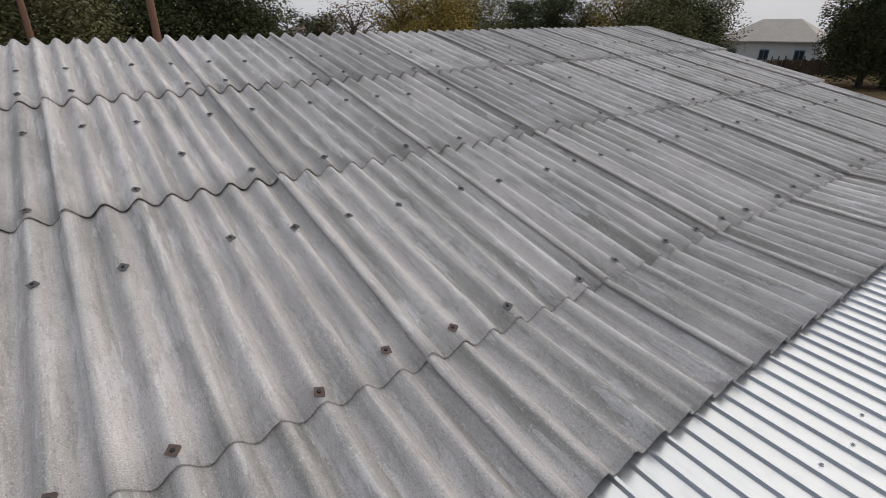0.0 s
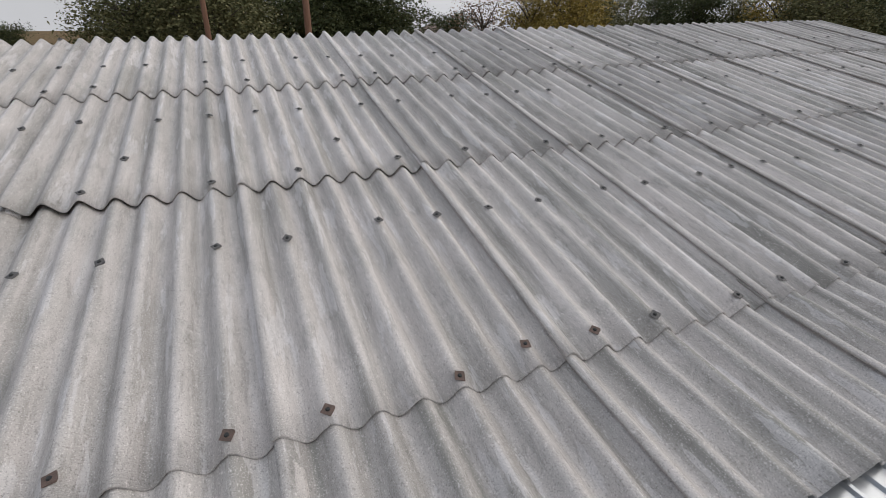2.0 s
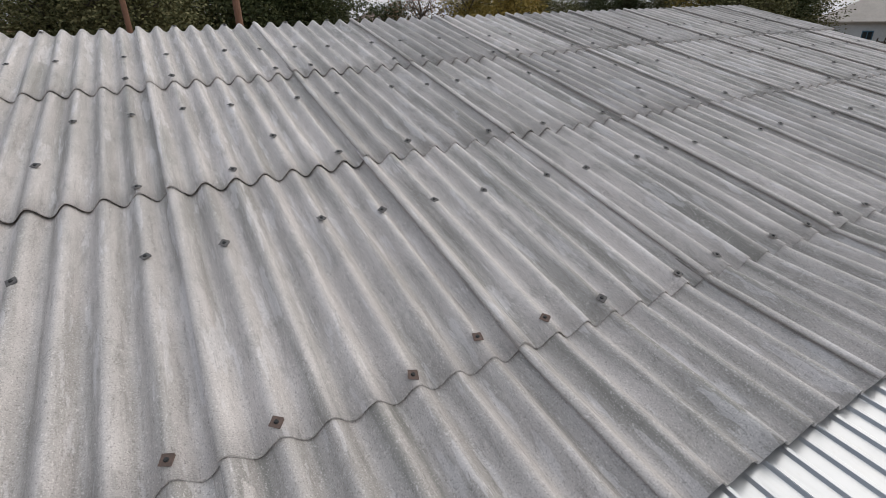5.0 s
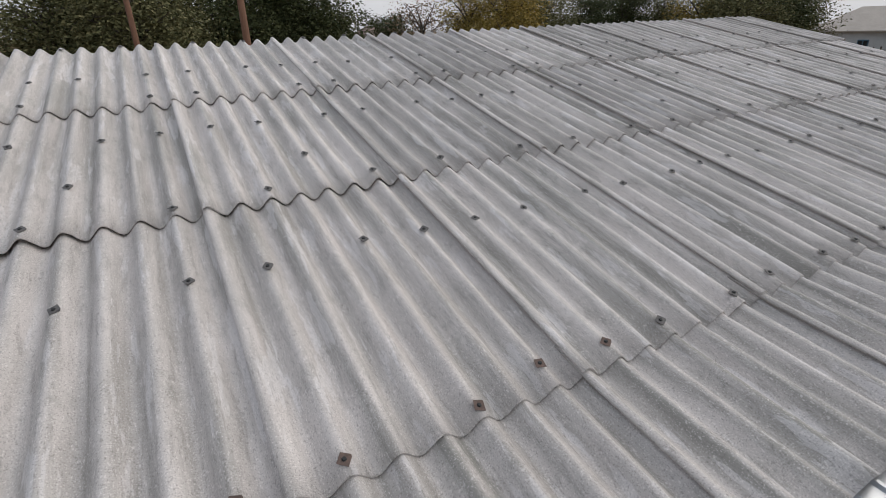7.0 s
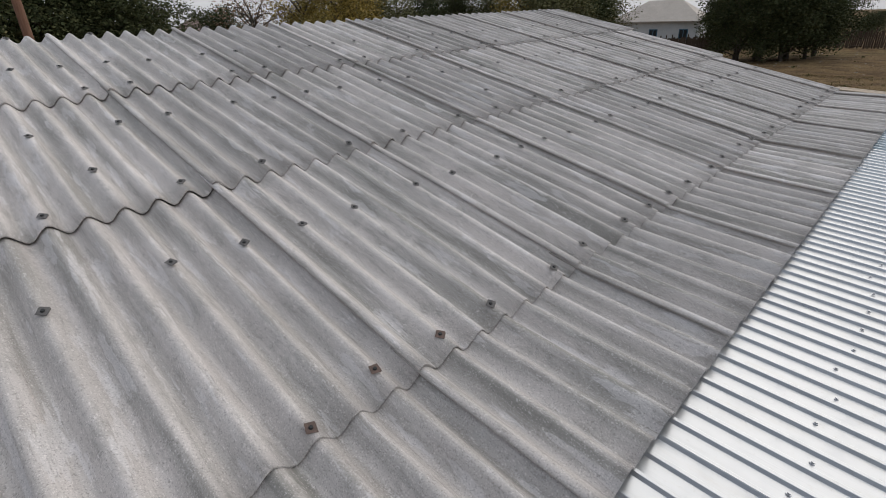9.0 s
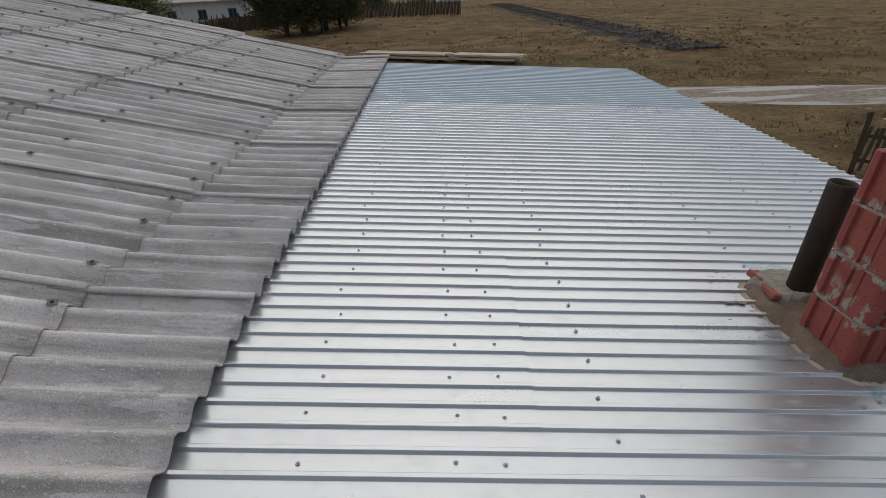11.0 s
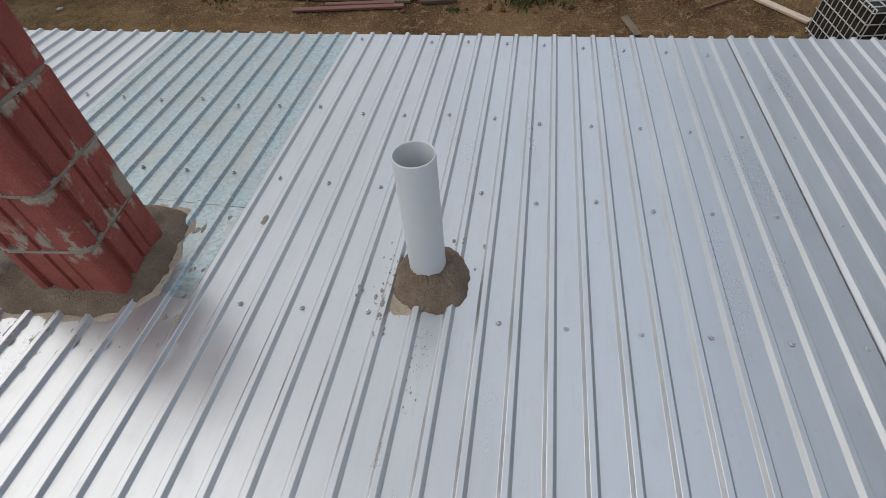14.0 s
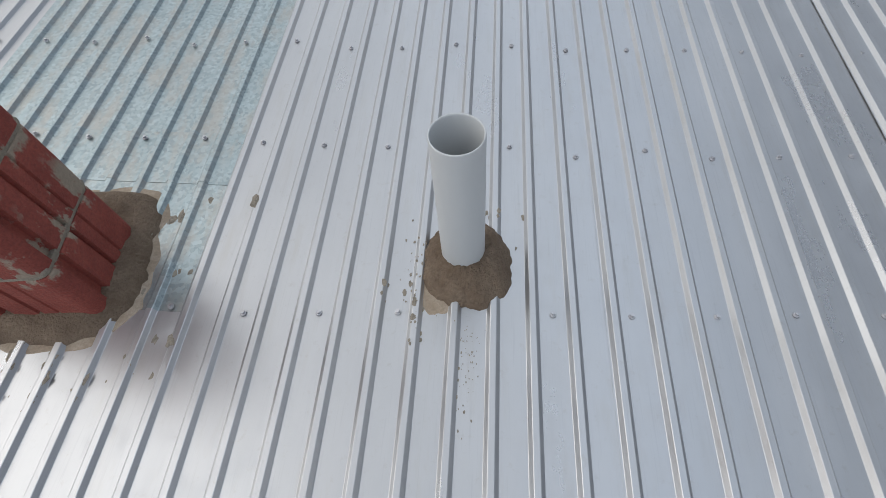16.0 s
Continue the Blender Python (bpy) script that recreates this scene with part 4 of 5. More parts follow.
hip_house(21.5, 62, 7, 6, 2.7, 2.2, 60, FAR_RUST, "low house with a brown gabled roof", 1)
hip_house(43.5, 66, 8, 6, 2.9, 2.0, 35, FAR_RUST, "low house with a weathered brown roof", 1)
hip_house(91.6, 125, 6.5, 4, 2.6, 0.5, 15, FAR_SLATE, "small white outbuilding with a blue front", 1)
hip_house(-19.5, 90, 8, 6, 2.6, 1.4, 10, FAR_SLATE, "distant white house beyond the yard", 2)


def wire(p0, p1, sag):
    cu = bpy.data.curves.new("overhead_wire", "CURVE")
    cu.dimensions, cu.bevel_depth, cu.bevel_resolution = "3D", 0.012, 1
    sp = cu.splines.new("POLY")
    n = 16
    sp.points.add(n)
    for i in range(n + 1):
        f = i / n
        p = Vector(p0).lerp(Vector(p1), f)
        sp.points[i].co = (p.x, p.y, p.z - sag * 4 * f * (1 - f), 1)
    cu.materials.append(BLACK_IRON)
    thing("overhead_wire", cu, None, label="thin dark overhead wire", category="wire")


for dz in (0.0, 0.35):
    wire((*polar(9.2, 12.5), 6.2 + dz), (*polar(36, 45), 7.0 + dz), 0.5)
    wire((*polar(36, 45), 7.0 + dz), (*polar(41.5, 60), 7.5 + dz), 0.3)


# ---------------------------------------------------------------- yard and field
def board(name, p0, p1, width, thick, material, label, category="board", z0=None, z1=None, seed=0, roll=0.0):
    """A sawn board from p0 to p1."""
    a = Vector((p0[0], p0[1], z0 if z0 is not None else ground_z(*p0) + thick / 2 + 0.01))
    b = Vector((p1[0], p1[1], z1 if z1 is not None else ground_z(*p1) + thick / 2 + 0.01))
    d = b - a
    y = d.normalized()
    x = y.cross(Vector((0, 0, 1)))
    x = x.normalized() if x.length > 1e-3 else Vector((1, 0, 0))
    z = x.cross(y)
    m = Matrix((x, y, z)).transposed().to_4x4()
    m.translation = (a + b) / 2
    m = m @ pose(0, 0, 0, 0, roll, 0)
    return thing(name, box_mesh(name, (width, d.length, thick), material, 0.006, 0.006, seed), m, label=label, category=category)


def timber_pile(p0, p1, layers, label, seed):
    r = random.Random(seed)
    a, b = Vector((*p0, 0)), Vector((*p1, 0))
    d = (b - a).normalized()
    s = Vector((-d.y, d.x, 0))
    g = ground_z(*p0)
    for f in (0.12, 0.5, 0.88):
        c = a.lerp(b, f)
        thing("bearer", box_mesh("bearer", (1.1, 0.14, 0.14), WOOD_DARK, 0.01), pose(c.x, c.y, g + 0.07, 0, 0, math.degrees(math.atan2(s.y, s.x))), label="dark wooden bearer under the timber", category="timber")
    for l in range(layers):
        for k in range(5):
            o = s * (-0.42 + 0.21 * k + r.uniform(-0.02, 0.02)) + d * r.uniform(-0.25, 0.25)
            q0, q1 = a + o, b + o
            z = g + 0.20 + 0.18 * l + r.uniform(-0.015, 0.015)
            board("timber_beam", (q0.x, q0.y), (q1.x, q1.y), 0.17, 0.115, WOOD_NEW, label, "timber", z, z, seed + 7 * l + k)


timber_pile((34.0, 3.4), (31.0, -1.9), 2, "pale sawn timber beam in a pile on the field", 60)
timber_pile((31.3, -2.2), (29.2, -5.8), 2, "pale sawn timber beam in a pile on the field", 90)


def picket_fence(p0, p1, h, material, label, seed, gap=0.11, lean=4.0, wide=0.065):
    r = random.Random(seed)
    a, b = Vector((*p0, 0)), Vector((*p1, 0))
    length = (b - a).length
    turn = math.degrees(math.atan2(b.y - a.y, b.x - a.x))
    f = empty("picket_fence", pose(a.x, a.y, 0, 0, 0, turn), label=label, category="fence")
    for z in (0.3, h * 0.75):
        child("rail", box_mesh("rail", (length, 0.04, 0.08), material, 0.006, 0.01, seed), f, pose(length / 2, 0.03, z, 0, 0, 0))
    meshes = [box_mesh("picket", (wide, 0.022, h * k), material, 0.004, 0.008, seed + i) for i, k in enumerate((1.0, 0.93, 1.06, 0.85))]
    n = int(length / gap)
    for i in range(n):
        me = meshes[r.randrange(4)]
        child("picket", me, f, pose(i * gap + 0.05, -0.01, h * 0.5 + r.uniform(-0.04, 0.04), 0, r.uniform(-lean, lean), 0))
    for i in range(int(length / 2.2) + 1):
        child("post", box_mesh("post", (0.10, 0.10, h * 1.2), material, 0.01, 0.01, seed + 40 + i), f, pose(min(i * 2.2, length), 0.09, h * 0.6))
    return f


picket_fence((10.8, -10.5), (8.85, -12.85), 1.12, WOOD_DARK, "dark brown-grey weathered picket fence at the yard edge", 11, 0.12, 7.0)
picket_fence((75.5, -4.0), (79, 12), 1.9, WOOD_DARK, "dark far wooden fence", 12, 0.2, 4.0, 0.17)
picket_fence((84, 12), (62, 24), 1.7, WOOD_DARK, "dark far wooden fence under the trees", 13, 0.25, 3.0, 0.235)
picket_fence((62, 24), (46, 22), 1.7, WOOD_DARK, "dark far wooden fence under the trees", 14, 0.25, 3.0, 0.235)
thing("gate_post", box_mesh("gate_post", (0.16, 0.14, 1.75), WOOD_GREY, 0.012, 0.012, 3), pose(8.72, -13.0, 0.86, 2, 3, 20), label="pale grey wooden gate post", category="post")


def slat_gate():
    a, b = Vector((8.17, -13.05, 0)), Vector((7.55, -16.25, 0))
    length, h = (b - a).length, 1.5
    turn = math.degrees(math.atan2(b.y - a.y, b.x - a.x))
    g = empty("slat_gate", pose(a.x, a.y, 0.02, -12, 0, turn), label="leaning grey slatted wooden gate panel", category="gate")
    for z in (0.25, 1.05):
        child("rail", box_mesh("rail", (length, 0.04, 0.07), WOOD_PALE, 0.006), g, pose(length / 2, 0.035, z))
    slat = box_mesh("slat", (0.058, 0.025, h), WOOD_PALE, 0.005, 0.005, 8)
    n = int(length / 0.115)
    r = random.Random(7)
    for i in range(n):
        child("slat", slat, g, pose(0.05 + i * 0.115, 0, h / 2 + r.uniform(-0.03, 0.03), 0, -20 + r.uniform(-3, 3), 0))
    child("brace", box_mesh("brace", (length * 0.62, 0.03, 0.06), WOOD_PALE, 0.005), g, pose(length / 2, 0.07, 0.65, 0, -18, 0))


slat_gate()
picket_fence((7.4, -16.6), (3.6, -18.9), 1.2, WOOD_DARK, "dark weathered picket fence at the yard edge", 15)
board("leaning_board", (9.2, -11.4), (8.55, -10.95), 0.10, 0.03, WOOD_GREY, "grey board leaning on the fence", z0=0.75, z1=0.05)


# rubble and manure heap
def heap():
    n = 150
    verts, faces = [], []
    for i in range(n + 1):
        for j in range(n + 1):
            x, y = -2.8 + 8.2 * i / n, -17.6 + 6.0 * j / n
            e = math.exp(-(((x - 1.3) / 2.6) ** 2 + ((y + 14.15) / 1.75) ** 2) ** 1.6)
            z = 0.80 * e + 0.30 * e * noise.noise(Vector((x * 1.1, y * 1.1, 0))) + 0.16 * min(1, e * 3) * noise.noise(Vector((x * 3.5, y * 3.5, 2))) + 0.10 * min(1, e * 3) * noise.noise(Vector((x * 9, y * 9, 5))) + 0.06 * min(1, e * 3) * noise.noise(Vector((x * 24, y * 24, 7)))
            verts.append(Vector((x, y, z - 0.035)))
    for i in range(n):
        for j in range(n):
            a = i * (n + 1) + j
            faces.append((a, a + n + 1, a + n + 2, a + 1))
    thing("manure_heap", mesh_of("manure_heap", verts, faces, MANURE), None, label="low brown heap of manure and soil in the yard", category="heap")

    def height(x, y):
        e = math.exp(-(((x - 1.3) / 2.6) ** 2 + ((y + 14.15) / 1.75) ** 2) ** 1.6)
        return 0.80 * e + 0.30 * e * noise.noise(Vector((x * 1.1, y * 1.1, 0))) + 0.16 * min(1, e * 3) * noise.noise(Vector((x * 3.5, y * 3.5, 2))) - 0.03

    r = random.Random(21)
    for name, material, count, label, lo, hi, cx, cy, sx, sy in (
            ("rubble_chunks", RUBBLE_TAN, 1100, "grey and tan chunks of rubble on the heap", 0.012, 0.085, 0.6, -12.7, 1.15, 0.5),
            ("pale_rubble", STONE, 60, "pale grey flakes of rubble on the heap", 0.012, 0.05, 0.6, -13.3, 1.4, 0.7),
            ("soil_clods", MANURE, 5200, "dark brown clods on and round the heap", 0.015, 0.10, 1.5, -14.0, 2.0, 1.3),
            ("straw_bits", STRAW, 2600, "bits of straw and litter on the soil", 0.008, 0.035, 2.0, -12.5, 3.5, 2.4),
            ("yard_stones", STONE, 130, "pale stones and broken blocks by the fence", 0.04, 0.17, 6.1, -15.9, 1.0, 0.6)):
        bv, bf = [], []
        tmp = bmesh.new()
        bmesh.ops.create_icosphere(tmp, subdivisions=1, radius=1.0)
        base_v = [v.co.copy() for v in tmp.verts]
        tmp.verts.index_update()
        base_f = [tuple(v.index for v in f.verts) for f in tmp.faces]
        tmp.free()
        for _ in range(count):
            x, y = r.gauss(cx, sx), r.gauss(cy, sy)
            if y > -10.4:
                continue
            s = lo + (hi - lo) * r.random() ** 2.5
            sc = Vector((s * r.uniform(0.6, 1.5), s * r.uniform(0.6, 1.4), s * r.uniform(0.4, 0.9)))
            rot = Euler((r.uniform(0, 6), r.uniform(0, 6), r.uniform(0, 6))).to_matrix()
            z = max(height(x, y), 0.0)
            off = len(bv)
            for v in base_v:
                q = rot @ (v * r.uniform(0.55, 1.25))
                bv.append(Vector((x + q.x * sc.x, y + q.y * sc.y, z + q.z * sc.z + sc.z * 0.35)))
            bf += [tuple(off + i for i in f) for f in base_f]
        thing(name, mesh_of(name, bv, bf, material), None, label=label, category="rubble", kind="stuff")


heap()


def iron_bin():
    ob = empty("iron_trough", pose(3.72, -11.98, -0.10, 0, 0, -18), label="dark iron trough on legs in the yard", category="trough")
    for sx, sy, w, d in ((0, -0.24, 0.78, 0.02), (0, 0.24, 0.78, 0.02), (-0.38, 0, 0.02, 0.46), (0.38, 0, 0.02, 0.46)):
        child("side", box_mesh("side", (w, d, 0.34), BLACK_IRON, 0.004), ob, pose(sx, sy, 0.33))
    child("floor", box_mesh("floor", (0.74, 0.46, 0.02), BLACK_IRON, 0.004), ob, pose(0, 0, 0.17))
    leg = box_mesh("leg", (0.04, 0.04, 0.18), BLACK_IRON, 0.004)
    for sx in (-0.34, 0.34):
        for sy in (-0.2, 0.2):
            child("leg", leg, ob, pose(sx, sy, 0.09))


iron_bin()
r_board = random.Random(77)
for i in range(17):
    x, y = 4.35 + r_board.uniform(-0.25, 0.2), -12.1 + r_board.uniform(-0.2, 0.25)
    board("scrap_board", (x + 0.9 + r_board.uniform(-0.4, 0.4), y + 0.75 + r_board.uniform(-0.6, 0.3)), (x, y), 0.09, 0.025, (WOOD_MID, WOOD_GREY, WOOD_MID, WOOD_DARK, WOOD_DARK)[i % 5], "weathered brown scrap board heaped against the trough", z0=0.04 + 0.012 * i, z1=0.22 + 0.018 * i, seed=i)
board("plank", (5.46, -11.27), (3.41, -11.28), 0.14, 0.05, WOOD_MID, "old tan plank lying on the ground", seed=31)
board("plank", (5.62, -10.86), (2.73, -10.74), 0.13, 0.05, WOOD_MID, "old brown plank lying on the ground", seed=33)
board("plank", (5.75, -11.0), (4.9, -10.98), 0.10, 0.04, WOOD_NEW, "short pale plank lying on the ground", seed=32)
board("plank", (4.73, -10.36), (2.82, -10.55), 0.11, 0.05, WOOD_RED, "reddish plank lying on the ground", seed=34)
board("plank", (4.2, -10.55), (3.0, -10.66), 0.09, 0.05, WOOD_RED, "reddish plank lying on the ground", seed=39)
board("plank", (2.56, -10.69), (1.96, -10.77), 0.10, 0.06, WOOD_DARK, "short dark plank lying on the ground", seed=35)
board("plank", (5.68, -17.45), (2.55, -17.05), 0.22, 0.12, WOOD_NEW, "long pale grey beam behind the heap", seed=36)
board("plank", (4.1, -16.9), (0.14, -16.95), 0.18, 0.10, WOOD_MID, "long brown beam behind the heap", seed=37)
board("plank", (1.6, -16.5), (-0.6, -16.2), 0.2, 0.06, WOOD_GREY, "grey plank behind the heap", seed=40)
board("plank", (-1.0, -13.0), (-1.45, -11.9), 0.16, 0.05, WOOD_NEW, "pale plank lying on the ground", seed=38)


def crumpled(name, x, y, z, sx, sy, sz, turn, seed, label):
    n = 14
    rows = []
    for i in range(n):
        row = []
        for j in range(n):
            a, b = i / (n - 1) - 0.5, j / (n - 1) - 0.5
            h = sz * (0.8 * (1 - 2.6 * (a * a + b * b)) + 0.7 * noise.noise(Vector((a * 4, b * 4, seed))) + 0.3 * noise.noise(Vector((a * 11, b * 11, seed))))
            row.append(Vector((sx * a * (1 + 0.3 * noise.noise(Vector((b * 5, seed, 1)))), sy * b * (1 + 0.3 * noise.noise(Vector((a * 5, seed, 3)))), h)))
        rows.append(row)
    thing(name, shell(name, rows, 0.006, WHITE_SHEET, False), pose(x, y, z, 0, 0, turn), label=label, category="plastic sheet")


crumpled("plastic_sheet", 5.15, -12.35, 0.22, 0.75, 0.6, 0.36, 20, 1.0, "crumpled dirty white plastic sheet on the scrap boards")
crumpled("plastic_sheet", 3.55, -13.15, 0.42, 1.5, 0.5, 0.18, 38, 2.0, "crumpled dirty white plastic sheet on the heap")
crumpled("plastic_sheet", 4.6, -14.9, 0.35, 0.8, 0.5, 0.24, 40, 3.0, "white plastic bag on the far side of the heap")
crumpled("plastic_sheet", 5.5, -11.9, 0.04, 0.5, 0.4, 0.08, 70, 4.0, "flattened pale sheet on the ground")
crumpled("plastic_bottle", -0.05, -11.2, 0.03, 0.30, 0.09, 0.03, 10, 5.0, "flattened white plastic bottle on the dirt")


def firewood_row(x0, x1, y, seed):
    r = random.Random(seed)
    x = x0
    while x < x1:
        for l in range(5):
            if r.random() < 0.25 and l > 1:
                continue
            rad = r.uniform(0.035, 0.075)
            me = lathe("firewood_log", [(0.001, -0.25), (rad, -0.25), (rad * 1.03, 0.0), (rad, 0.25), (0.001, 0.25)], BARK if r.random() < 0.4 else (WOOD_GREY if r.random() < 0.6 else WOOD_NEW), 8, 0.02, 9, False)
            thing("firewood_log", me, pose(x + r.uniform(-0.04, 0.04), y + r.uniform(-0.05, 0.05), 0.07 + l * 0.13, 90 + r.uniform(-9, 9), 0, r.uniform(-35, 35)), label="short split firewood log in a rough stack", category="firewood", group="firewood stack")
        x += 0.17


firewood_row(-3.6, 2.4, -18.3, 5)


def glazed_door():
    ob = empty("old_door", pose(4.7, -17.85, 0.02, -14, 0, 178), label="old greenish glazed door leaning behind the heap", category="door")
    child("panel", box_mesh("panel", (1.3, 0.03, 1.35), GREEN_GLASS, 0.004), ob, pose(0, 0, 0.69))
    for x in (-0.69, 0.69):
        child("stile", box_mesh("stile", (0.08, 0.06, 1.45), WOOD_DARK, 0.006), ob, pose(x, 0, 0.725))
    for z in (0.04, 1.41):
        child("rail", box_mesh("rail", (1.3, 0.055, 0.08), WOOD_DARK, 0.006), ob, pose(0, 0, z))


glazed_door()


def tyre_stack():
    me = lathe("tyre", [(0.19, -0.085), (0.27, -0.105), (0.325, -0.085), (0.34, -0.04), (0.34, 0.04), (0.325, 0.085), (0.27, 0.105), (0.19, 0.085), (0.21, 0.0), (0.19, -0.085)], RUBBER, 32, 0.004, 5)
    for k, (x, y, z, rx) in enumerate(((5.95, -18.05, 0.11, 0), (5.98, -18.02, 0.325, 2), (5.9, -18.08, 0.54, -2), (6.6, -18.1, 0.11, 0))):
        thing("tyre", me, pose(x, y, z, rx, 0, 40 * k), label="worn black rubber tyre lying behind the yard", category="tyre", group="old tyres")


tyre_stack()
board("plank", (2.4, -17.4), (-3.2, -17.2), 0.25, 0.10, WOOD_GREY, "long grey beam before the firewood", "timber", seed=42)


def old_chair_frame():
    ob = empty("wooden_frame", pose(-0.45, -14.9, 0.28, -28, 10, 10), label="broken pale wooden cabinet door frame on the rubble", category="frame")
    for x, w, l in ((-0.3, 0.06, 1.0), (0.3, 0.06, 1.0)):
        child("stile", box_mesh("stile", (w, 0.04, l), WOOD_NEW, 0.005), ob, pose(x, 0, 0.5))
    for z in (0.03, 0.97):
        child("rail", box_mesh("rail", (0.6, 0.04, 0.06), WOOD_NEW, 0.005), ob, pose(0, 0.003, z))
    child("panel", box_mesh("panel", (0.56, 0.015, 0.9), WOOD_GREY, 0.003), ob, pose(0, 0, 0.5))


old_chair_frame()
for i in range(14):
    rr = random.Random(300 + i)
    x, y = -1.0 + rr.uniform(-0.7, 0.5), -14.5 + rr.uniform(-0.9, 0.9)
    a = rr.uniform(0, 3.1)
    l = rr.uniform(0.4, 1.1)
    board("scrap_board", (x, y), (x + l * math.cos(a), y + l * math.sin(a)), 0.08, 0.025, WOOD_NEW if i % 3 == 0 else WOOD_GREY, "loose scrap board on the rubble", z0=0.16 + 0.04 * (i % 5), z1=0.2 + 0.06 * (i % 4), seed=i)


def wire_cage():
    ob = empty("wire_cage", pose(-3.9, -9.6, 0, 0, 0, 8), label="black box crate with a pale wire grid", category="crate")
    child("body", box_mesh("body", (1.3, 1.0, 0.75), BLACK_IRON, 0.02), ob, pose(0, 0, 0.40))
    wire_x = box_mesh("wire_bar", (1.32, 0.012, 0.012), WHITE_WIRE, 0.002)
    wire_z = box_mesh("wire_bar", (0.012, 0.012, 0.78), WHITE_WIRE, 0.002)
    wire_y = box_mesh("wire_bar", (0.012, 1.02, 0.012), WHITE_WIRE, 0.002)
    for i in range(6):
        child("wire_bar", wire_x, ob, pose(0, 0.51, 0.05 + 0.14 * i))
    for i in range(10):
        child("wire_bar", wire_z, ob, pose(-0.63 + 0.14 * i, 0.515, 0.40))
        child("wire_bar", wire_y, ob, pose(-0.63 + 0.14 * i, 0, 0.785))
        child("wire_bar", wire_z, ob, pose(0.655, -0.46 + 0.105 * i, 0.40))
    for i in range(6):
        child("wire_bar", wire_y, ob, pose(0.655, 0, 0.05 + 0.14 * i))
    for i in range(7):
        child("wire_bar", wire_x, ob, pose(0, -0.44 + 0.145 * i, 0.79))


wire_cage()
board("plank", (-2.2, -11.6), (-3.3, -10.2), 0.13, 0.04, WOOD_NEW, "pale plank lying by the crate", seed=51)
board("plank", (-2.6, -12.0), (-3.9, -11.0), 0.11, 0.04, WOOD_GREY, "grey plank lying by the crate", seed=52)
board("long_stick", (-1.9, -10.6), (-3.6, -11.7), 0.035, 0.035, WOOD_RED, "thin brown stick lying on the ground", "stick", seed=53)


# stack of long planks lying side by side and across one another beyond the metal roof
for i in range(26):
    rr = random.Random(700 + i)
    row, tier = i % 9, i // 9
    x, y = -2.50 - 0.07 * row + rr.uniform(-0.10, 0.10), -12.65 - 0.21 * row + rr.uniform(-0.12, 0.12)
    a, l = radians(130.5) + rr.uniform(-0.10, 0.10) + (0.35 if i % 7 == 3 else 0.0), rr.uniform(1.7, 2.6)
    dx, dy = l / 2 * math.cos(a), l / 2 * math.sin(a)
    board("plank", (x - dx, y - dy), (x + dx, y + dy), rr.uniform(0.12, 0.19), 0.03, (WOOD_GREY, WOOD_MID, WOOD_GREY, WOOD_MID, WOOD_NEW)[i % 5], "weathered plank in a low stack on the dirt", z0=0.03 + 0.045 * tier + 0.004 * row, z1=0.03 + 0.05 * tier + 0.003 * row, seed=700 + i)
board("plank", (-1.15, -11.73), (-1.96, -11.64), 0.10, 0.09, WOOD_DARK, "short dark beam lying on the dirt", seed=741)
board("plank", (-1.02, -13.15), (-0.82, -12.35), 0.15, 0.03, WOOD_PALE, "short pale plank at the foot of the heap", z0=0.16, z1=0.04, seed=742)
board("plank", (-0.70, -10.30), (-0.87, -9.75), 0.11, 0.03, WOOD_MID, "short brown plank near the eave", seed=743)


# warning sign by the track
def road_sign():
    x, y = 13.7, -20.4
    ob = empty("road_sign", pose(x, y, 0, 0, 0, 38), label="triangular warning sign with a dark border by the track", category="sign")
    child("post", lathe("post", [(0.001, 0), (0.03, 0), (0.03, 0.5), (0.001, 0.5)], BLACK_IRON, 10), ob)
    for s, mat, off, nm in ((0.62, RUST, 0.0, "border"), (0.46, WHITE_SHEET, 0.012, "face")):
        v = [(-s / 2, 0, -s * 0.29), (s / 2, 0, -s * 0.29), (0, 0, s * 0.58)]
        verts = [(p[0], -off - 0.008, p[2]) for p in v] + [(p[0], -off + 0.008, p[2]) for p in v]
        child(nm, mesh_of(nm, verts, [(0, 1, 2), (5, 4, 3), (1, 0, 3, 4), (2, 1, 4, 5), (0, 2, 5, 3)], mat), ob, pose(0, 0, 0.62))
    child("mark", box_mesh("mark", (0.05, 0.006, 0.18), BLACK_IRON, 0.002), ob, pose(0, -0.026, 0.63))


road_sign()


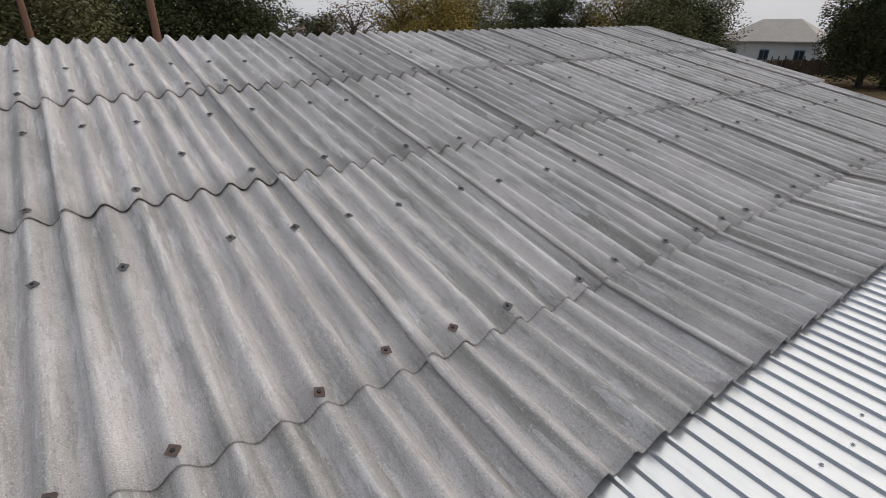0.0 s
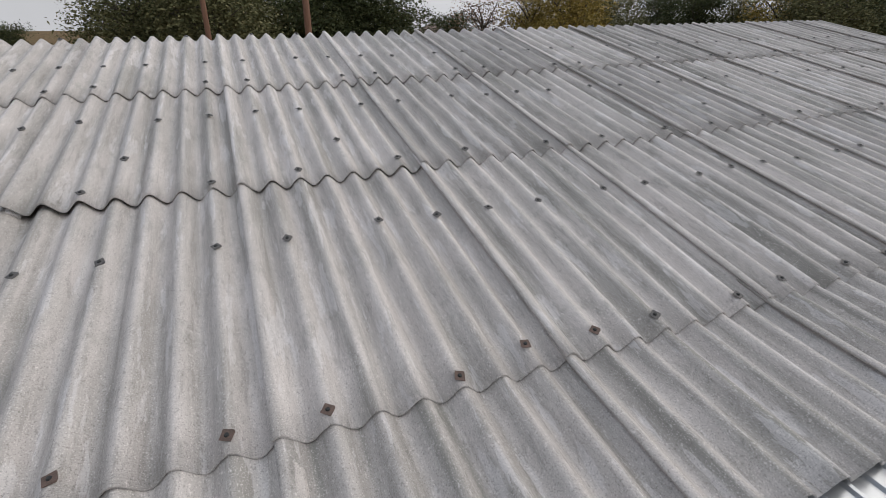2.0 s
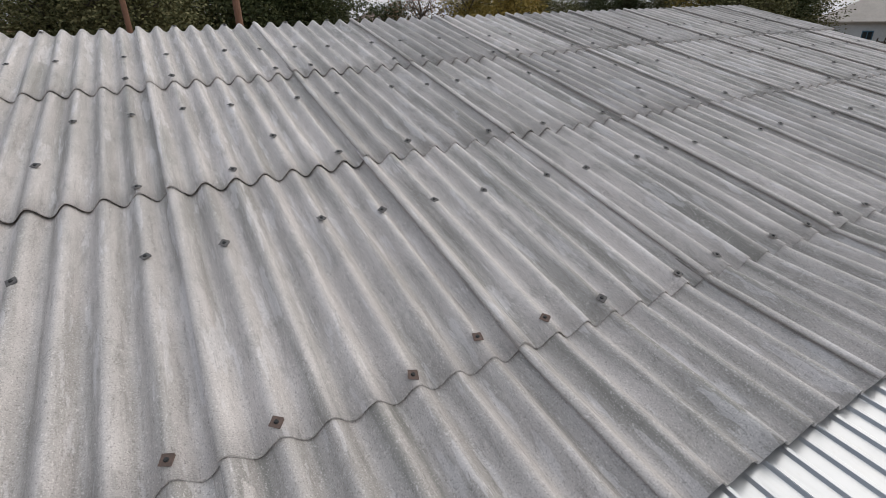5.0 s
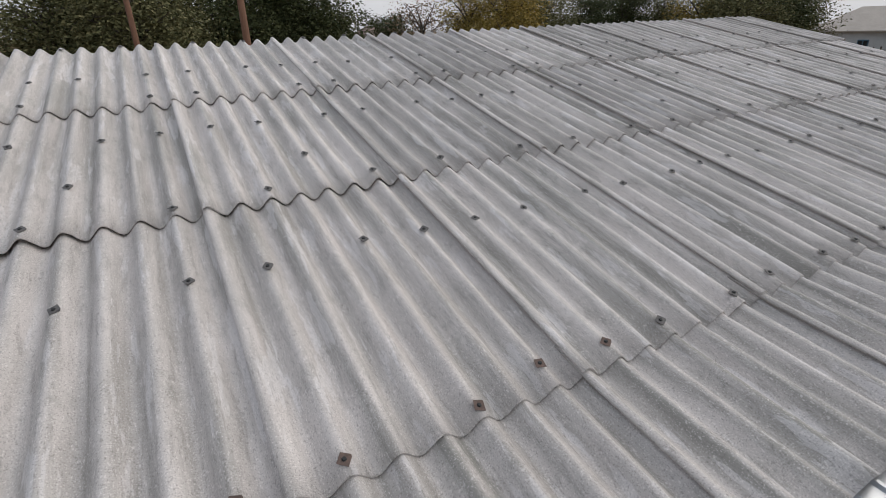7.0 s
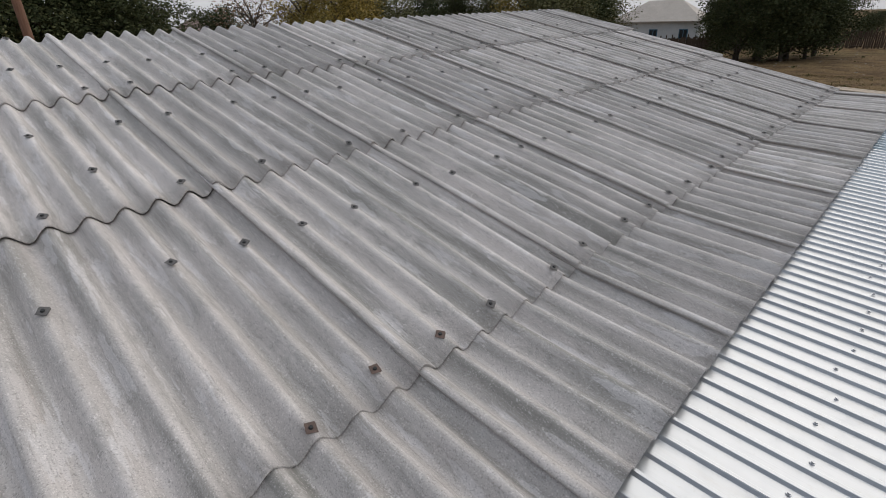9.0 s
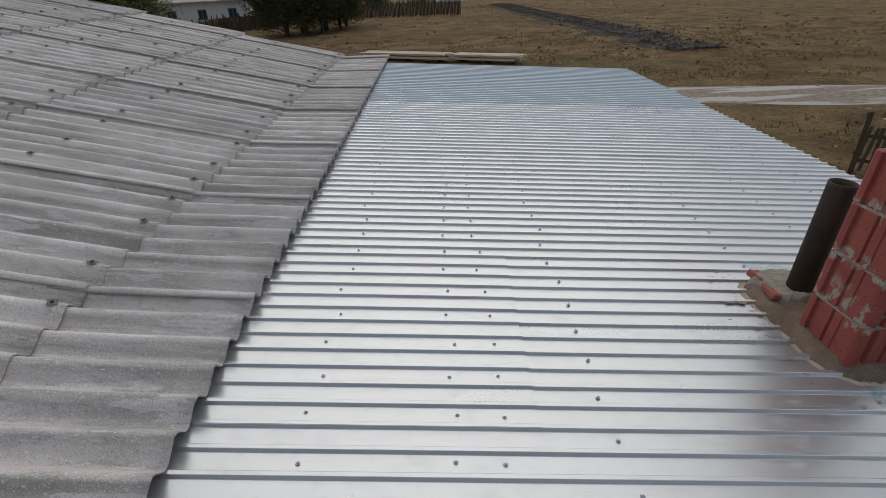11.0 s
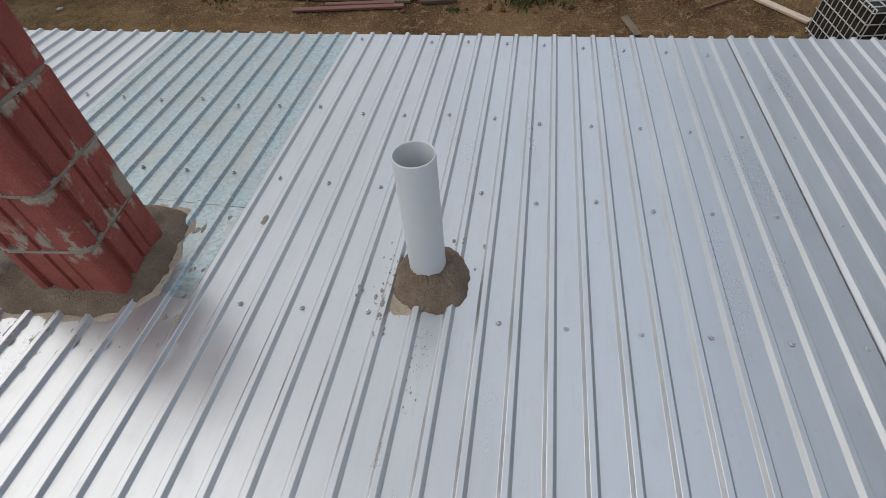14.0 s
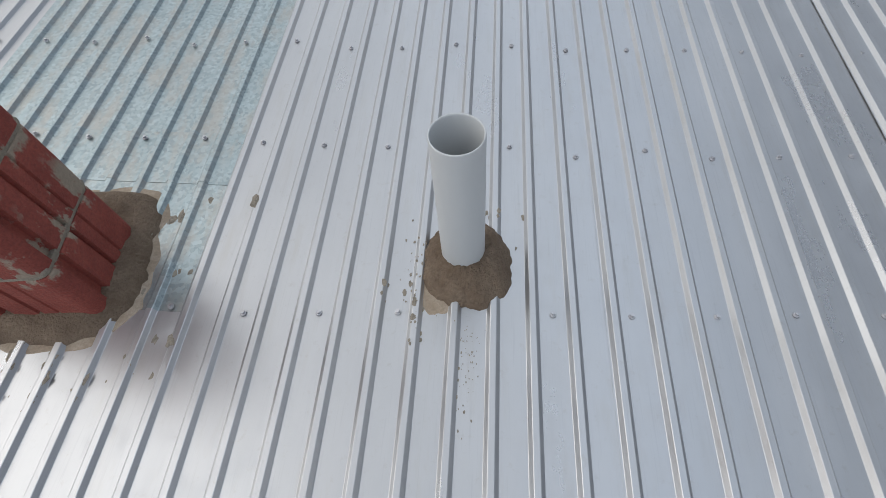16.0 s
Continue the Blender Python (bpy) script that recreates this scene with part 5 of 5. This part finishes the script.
# ---------------------------------------------------------------- grass and field litter
def blades(name, material, count, area, hgt, seed, label, width=0.012, clump=5):
    r = random.Random(seed)
    v, f = [], []
    for _ in range(count):
        x, y = r.uniform(area[0], area[1]), r.uniform(area[2], area[3])
        if noise.noise(Vector((x * 0.35, y * 0.35, seed))) < -0.05:
            continue
        if 16.0 < x - 0.12 * (y + 10) < 22.4 and y > -40:
            continue
        g = ground_z(x, y)
        for _ in range(clump):
            px, py = x + r.gauss(0, 0.07), y + r.gauss(0, 0.07)
            h = hgt * r.uniform(0.4, 1.2)
            a = r.uniform(0, 6.28)
            lean = Vector((math.cos(a), math.sin(a), 0)) * h * r.uniform(0.1, 0.9)
            s = Vector((-math.sin(a), math.cos(a), 0)) * width
            b = len(v)
            p = Vector((px, py, g - 0.01))
            v.extend((p - s, p + s, p + lean * 0.5 + Vector((0, 0, h * 0.7)) + s * 0.6, p + lean + Vector((0, 0, h * 0.9))))
            f.append((b, b + 1, b + 2, b + 3))
    thing(name, mesh_of(name, v, f, material), None, label=label, category="grass", kind="stuff")


blades("dry_grass", GRASS, 9000, (9, 45, -34, 12), 0.13, 1, "short dry yellow-brown grass on the field", 0.016)
blades("yard_grass", GRASS, 3000, (-6, 10, -18, -9.8), 0.06, 2, "trampled dry grass in the yard", 0.010)


def weed_clump(x, y, spread, count, hgt, seed, label="low clump of green weeds on the dirt"):
    r = random.Random(seed)
    v, f = [], []
    for _ in range(count):
        px, py = x + r.gauss(0, spread), y + r.gauss(0, spread * 0.6)
        a, h = r.uniform(0, 6.28), hgt * r.uniform(0.4, 1.2)
        s = Vector((-math.sin(a), math.cos(a), 0)) * 0.018
        lean = Vector((math.cos(a), math.sin(a), 0)) * h * r.uniform(0.2, 0.9)
        b = len(v)
        p = Vector((px, py, -0.01))
        v.extend((p - s * 0.4, p + s * 0.4, p + lean * 0.5 + Vector((0, 0, h * 0.75)) + s, p + lean + Vector((0, 0, h)), p + lean * 0.5 + Vector((0, 0, h * 0.75)) - s))
        f.append((b, b + 1, b + 2, b + 3, b + 4))
    thing("weeds", mesh_of("weeds", v, f, WEED), None, label=label, category="weeds", kind="stuff")


for k, (x, y, s, c, h) in enumerate(((0.5, -10.8, 0.22, 260, 0.24), (0.98, -10.68, 0.16, 200, 0.2), (1.96, -10.45, 0.10, 90, 0.13), (6.1, -10.8, 0.28, 260, 0.12), (6.4, -11.2, 0.3, 160, 0.10), (2.3, -11.0, 0.3, 60, 0.08), (-0.4, -11.4, 0.3, 70, 0.09))):
    weed_clump(x, y, s, int(c * 0.32), h * 0.6, 500 + k)
# tangle added as dark backing for the slats, standing in for shade and rubble
for k in range(6):
    weed_clump(8.75 - 0.12 * k, -13.7 - 0.55 * k, 0.28, 320, 0.75, 540 + k, "added tangle of weeds, a dark backing behind the slatted gate")


def old_pipes():
    for k, (x, y, rad, l, turn, mat, lab) in enumerate(((7.0, -14.75, 0.10, 0.9, 82, RUST_PIPE, "short rusty iron pipe length in the yard"), (6.35, -14.95, 0.10, 0.6, 60, RUST_PIPE, "short rusty iron pipe length in the yard"), (6.75, -14.2, 0.06, 0.7, 75, PVC, "pale grey plastic pipe end on the ground"), (7.05, -13.6, 0.06, 0.5, 20, PVC, "pale grey plastic pipe end on the ground"))):
        me = lathe("old_pipe", [(rad - 0.01, -l / 2), (rad, -l / 2), (rad, l / 2), (rad - 0.01, l / 2), (rad - 0.012, 0.0)], mat, 20)
        thing("old_pipe", me, pose(x, y, rad + 0.01, 90, 0, turn), label=lab, category="pipe")


old_pipes()
blades("field_weeds", WEED, 420, (25, 120, -45, 20), 0.16, 4, "green weeds scattered on the field", 0.03, 9)


def field_stones():
    r = random.Random(9)
    tmp = bmesh.new()
    bmesh.ops.create_icosphere(tmp, subdivisions=1, radius=1.0)
    tmp.verts.index_update()
    base_v = [v.co.copy() for v in tmp.verts]
    base_f = [tuple(v.index for v in f.verts) for f in tmp.faces]
    tmp.free()
    v, f = [], []
    for _ in range(420):
        x, y = r.uniform(9, 75), r.uniform(-40, 14)
        s = r.uniform(0.03, 0.10)
        o = len(v)
        for p in base_v:
            v.append(Vector((x + p.x * s * r.uniform(0.7, 1.4), y + p.y * s * r.uniform(0.7, 1.4), ground_z(x, y) + p.z * s * 0.6 + 0.01)))
        f += [tuple(o + i for i in q) for q in base_f]
    thing("field_stones", mesh_of("field_stones", v, f, STONE), None, label="small pale stones scattered on the field", category="stones", kind="stuff")


field_stones()
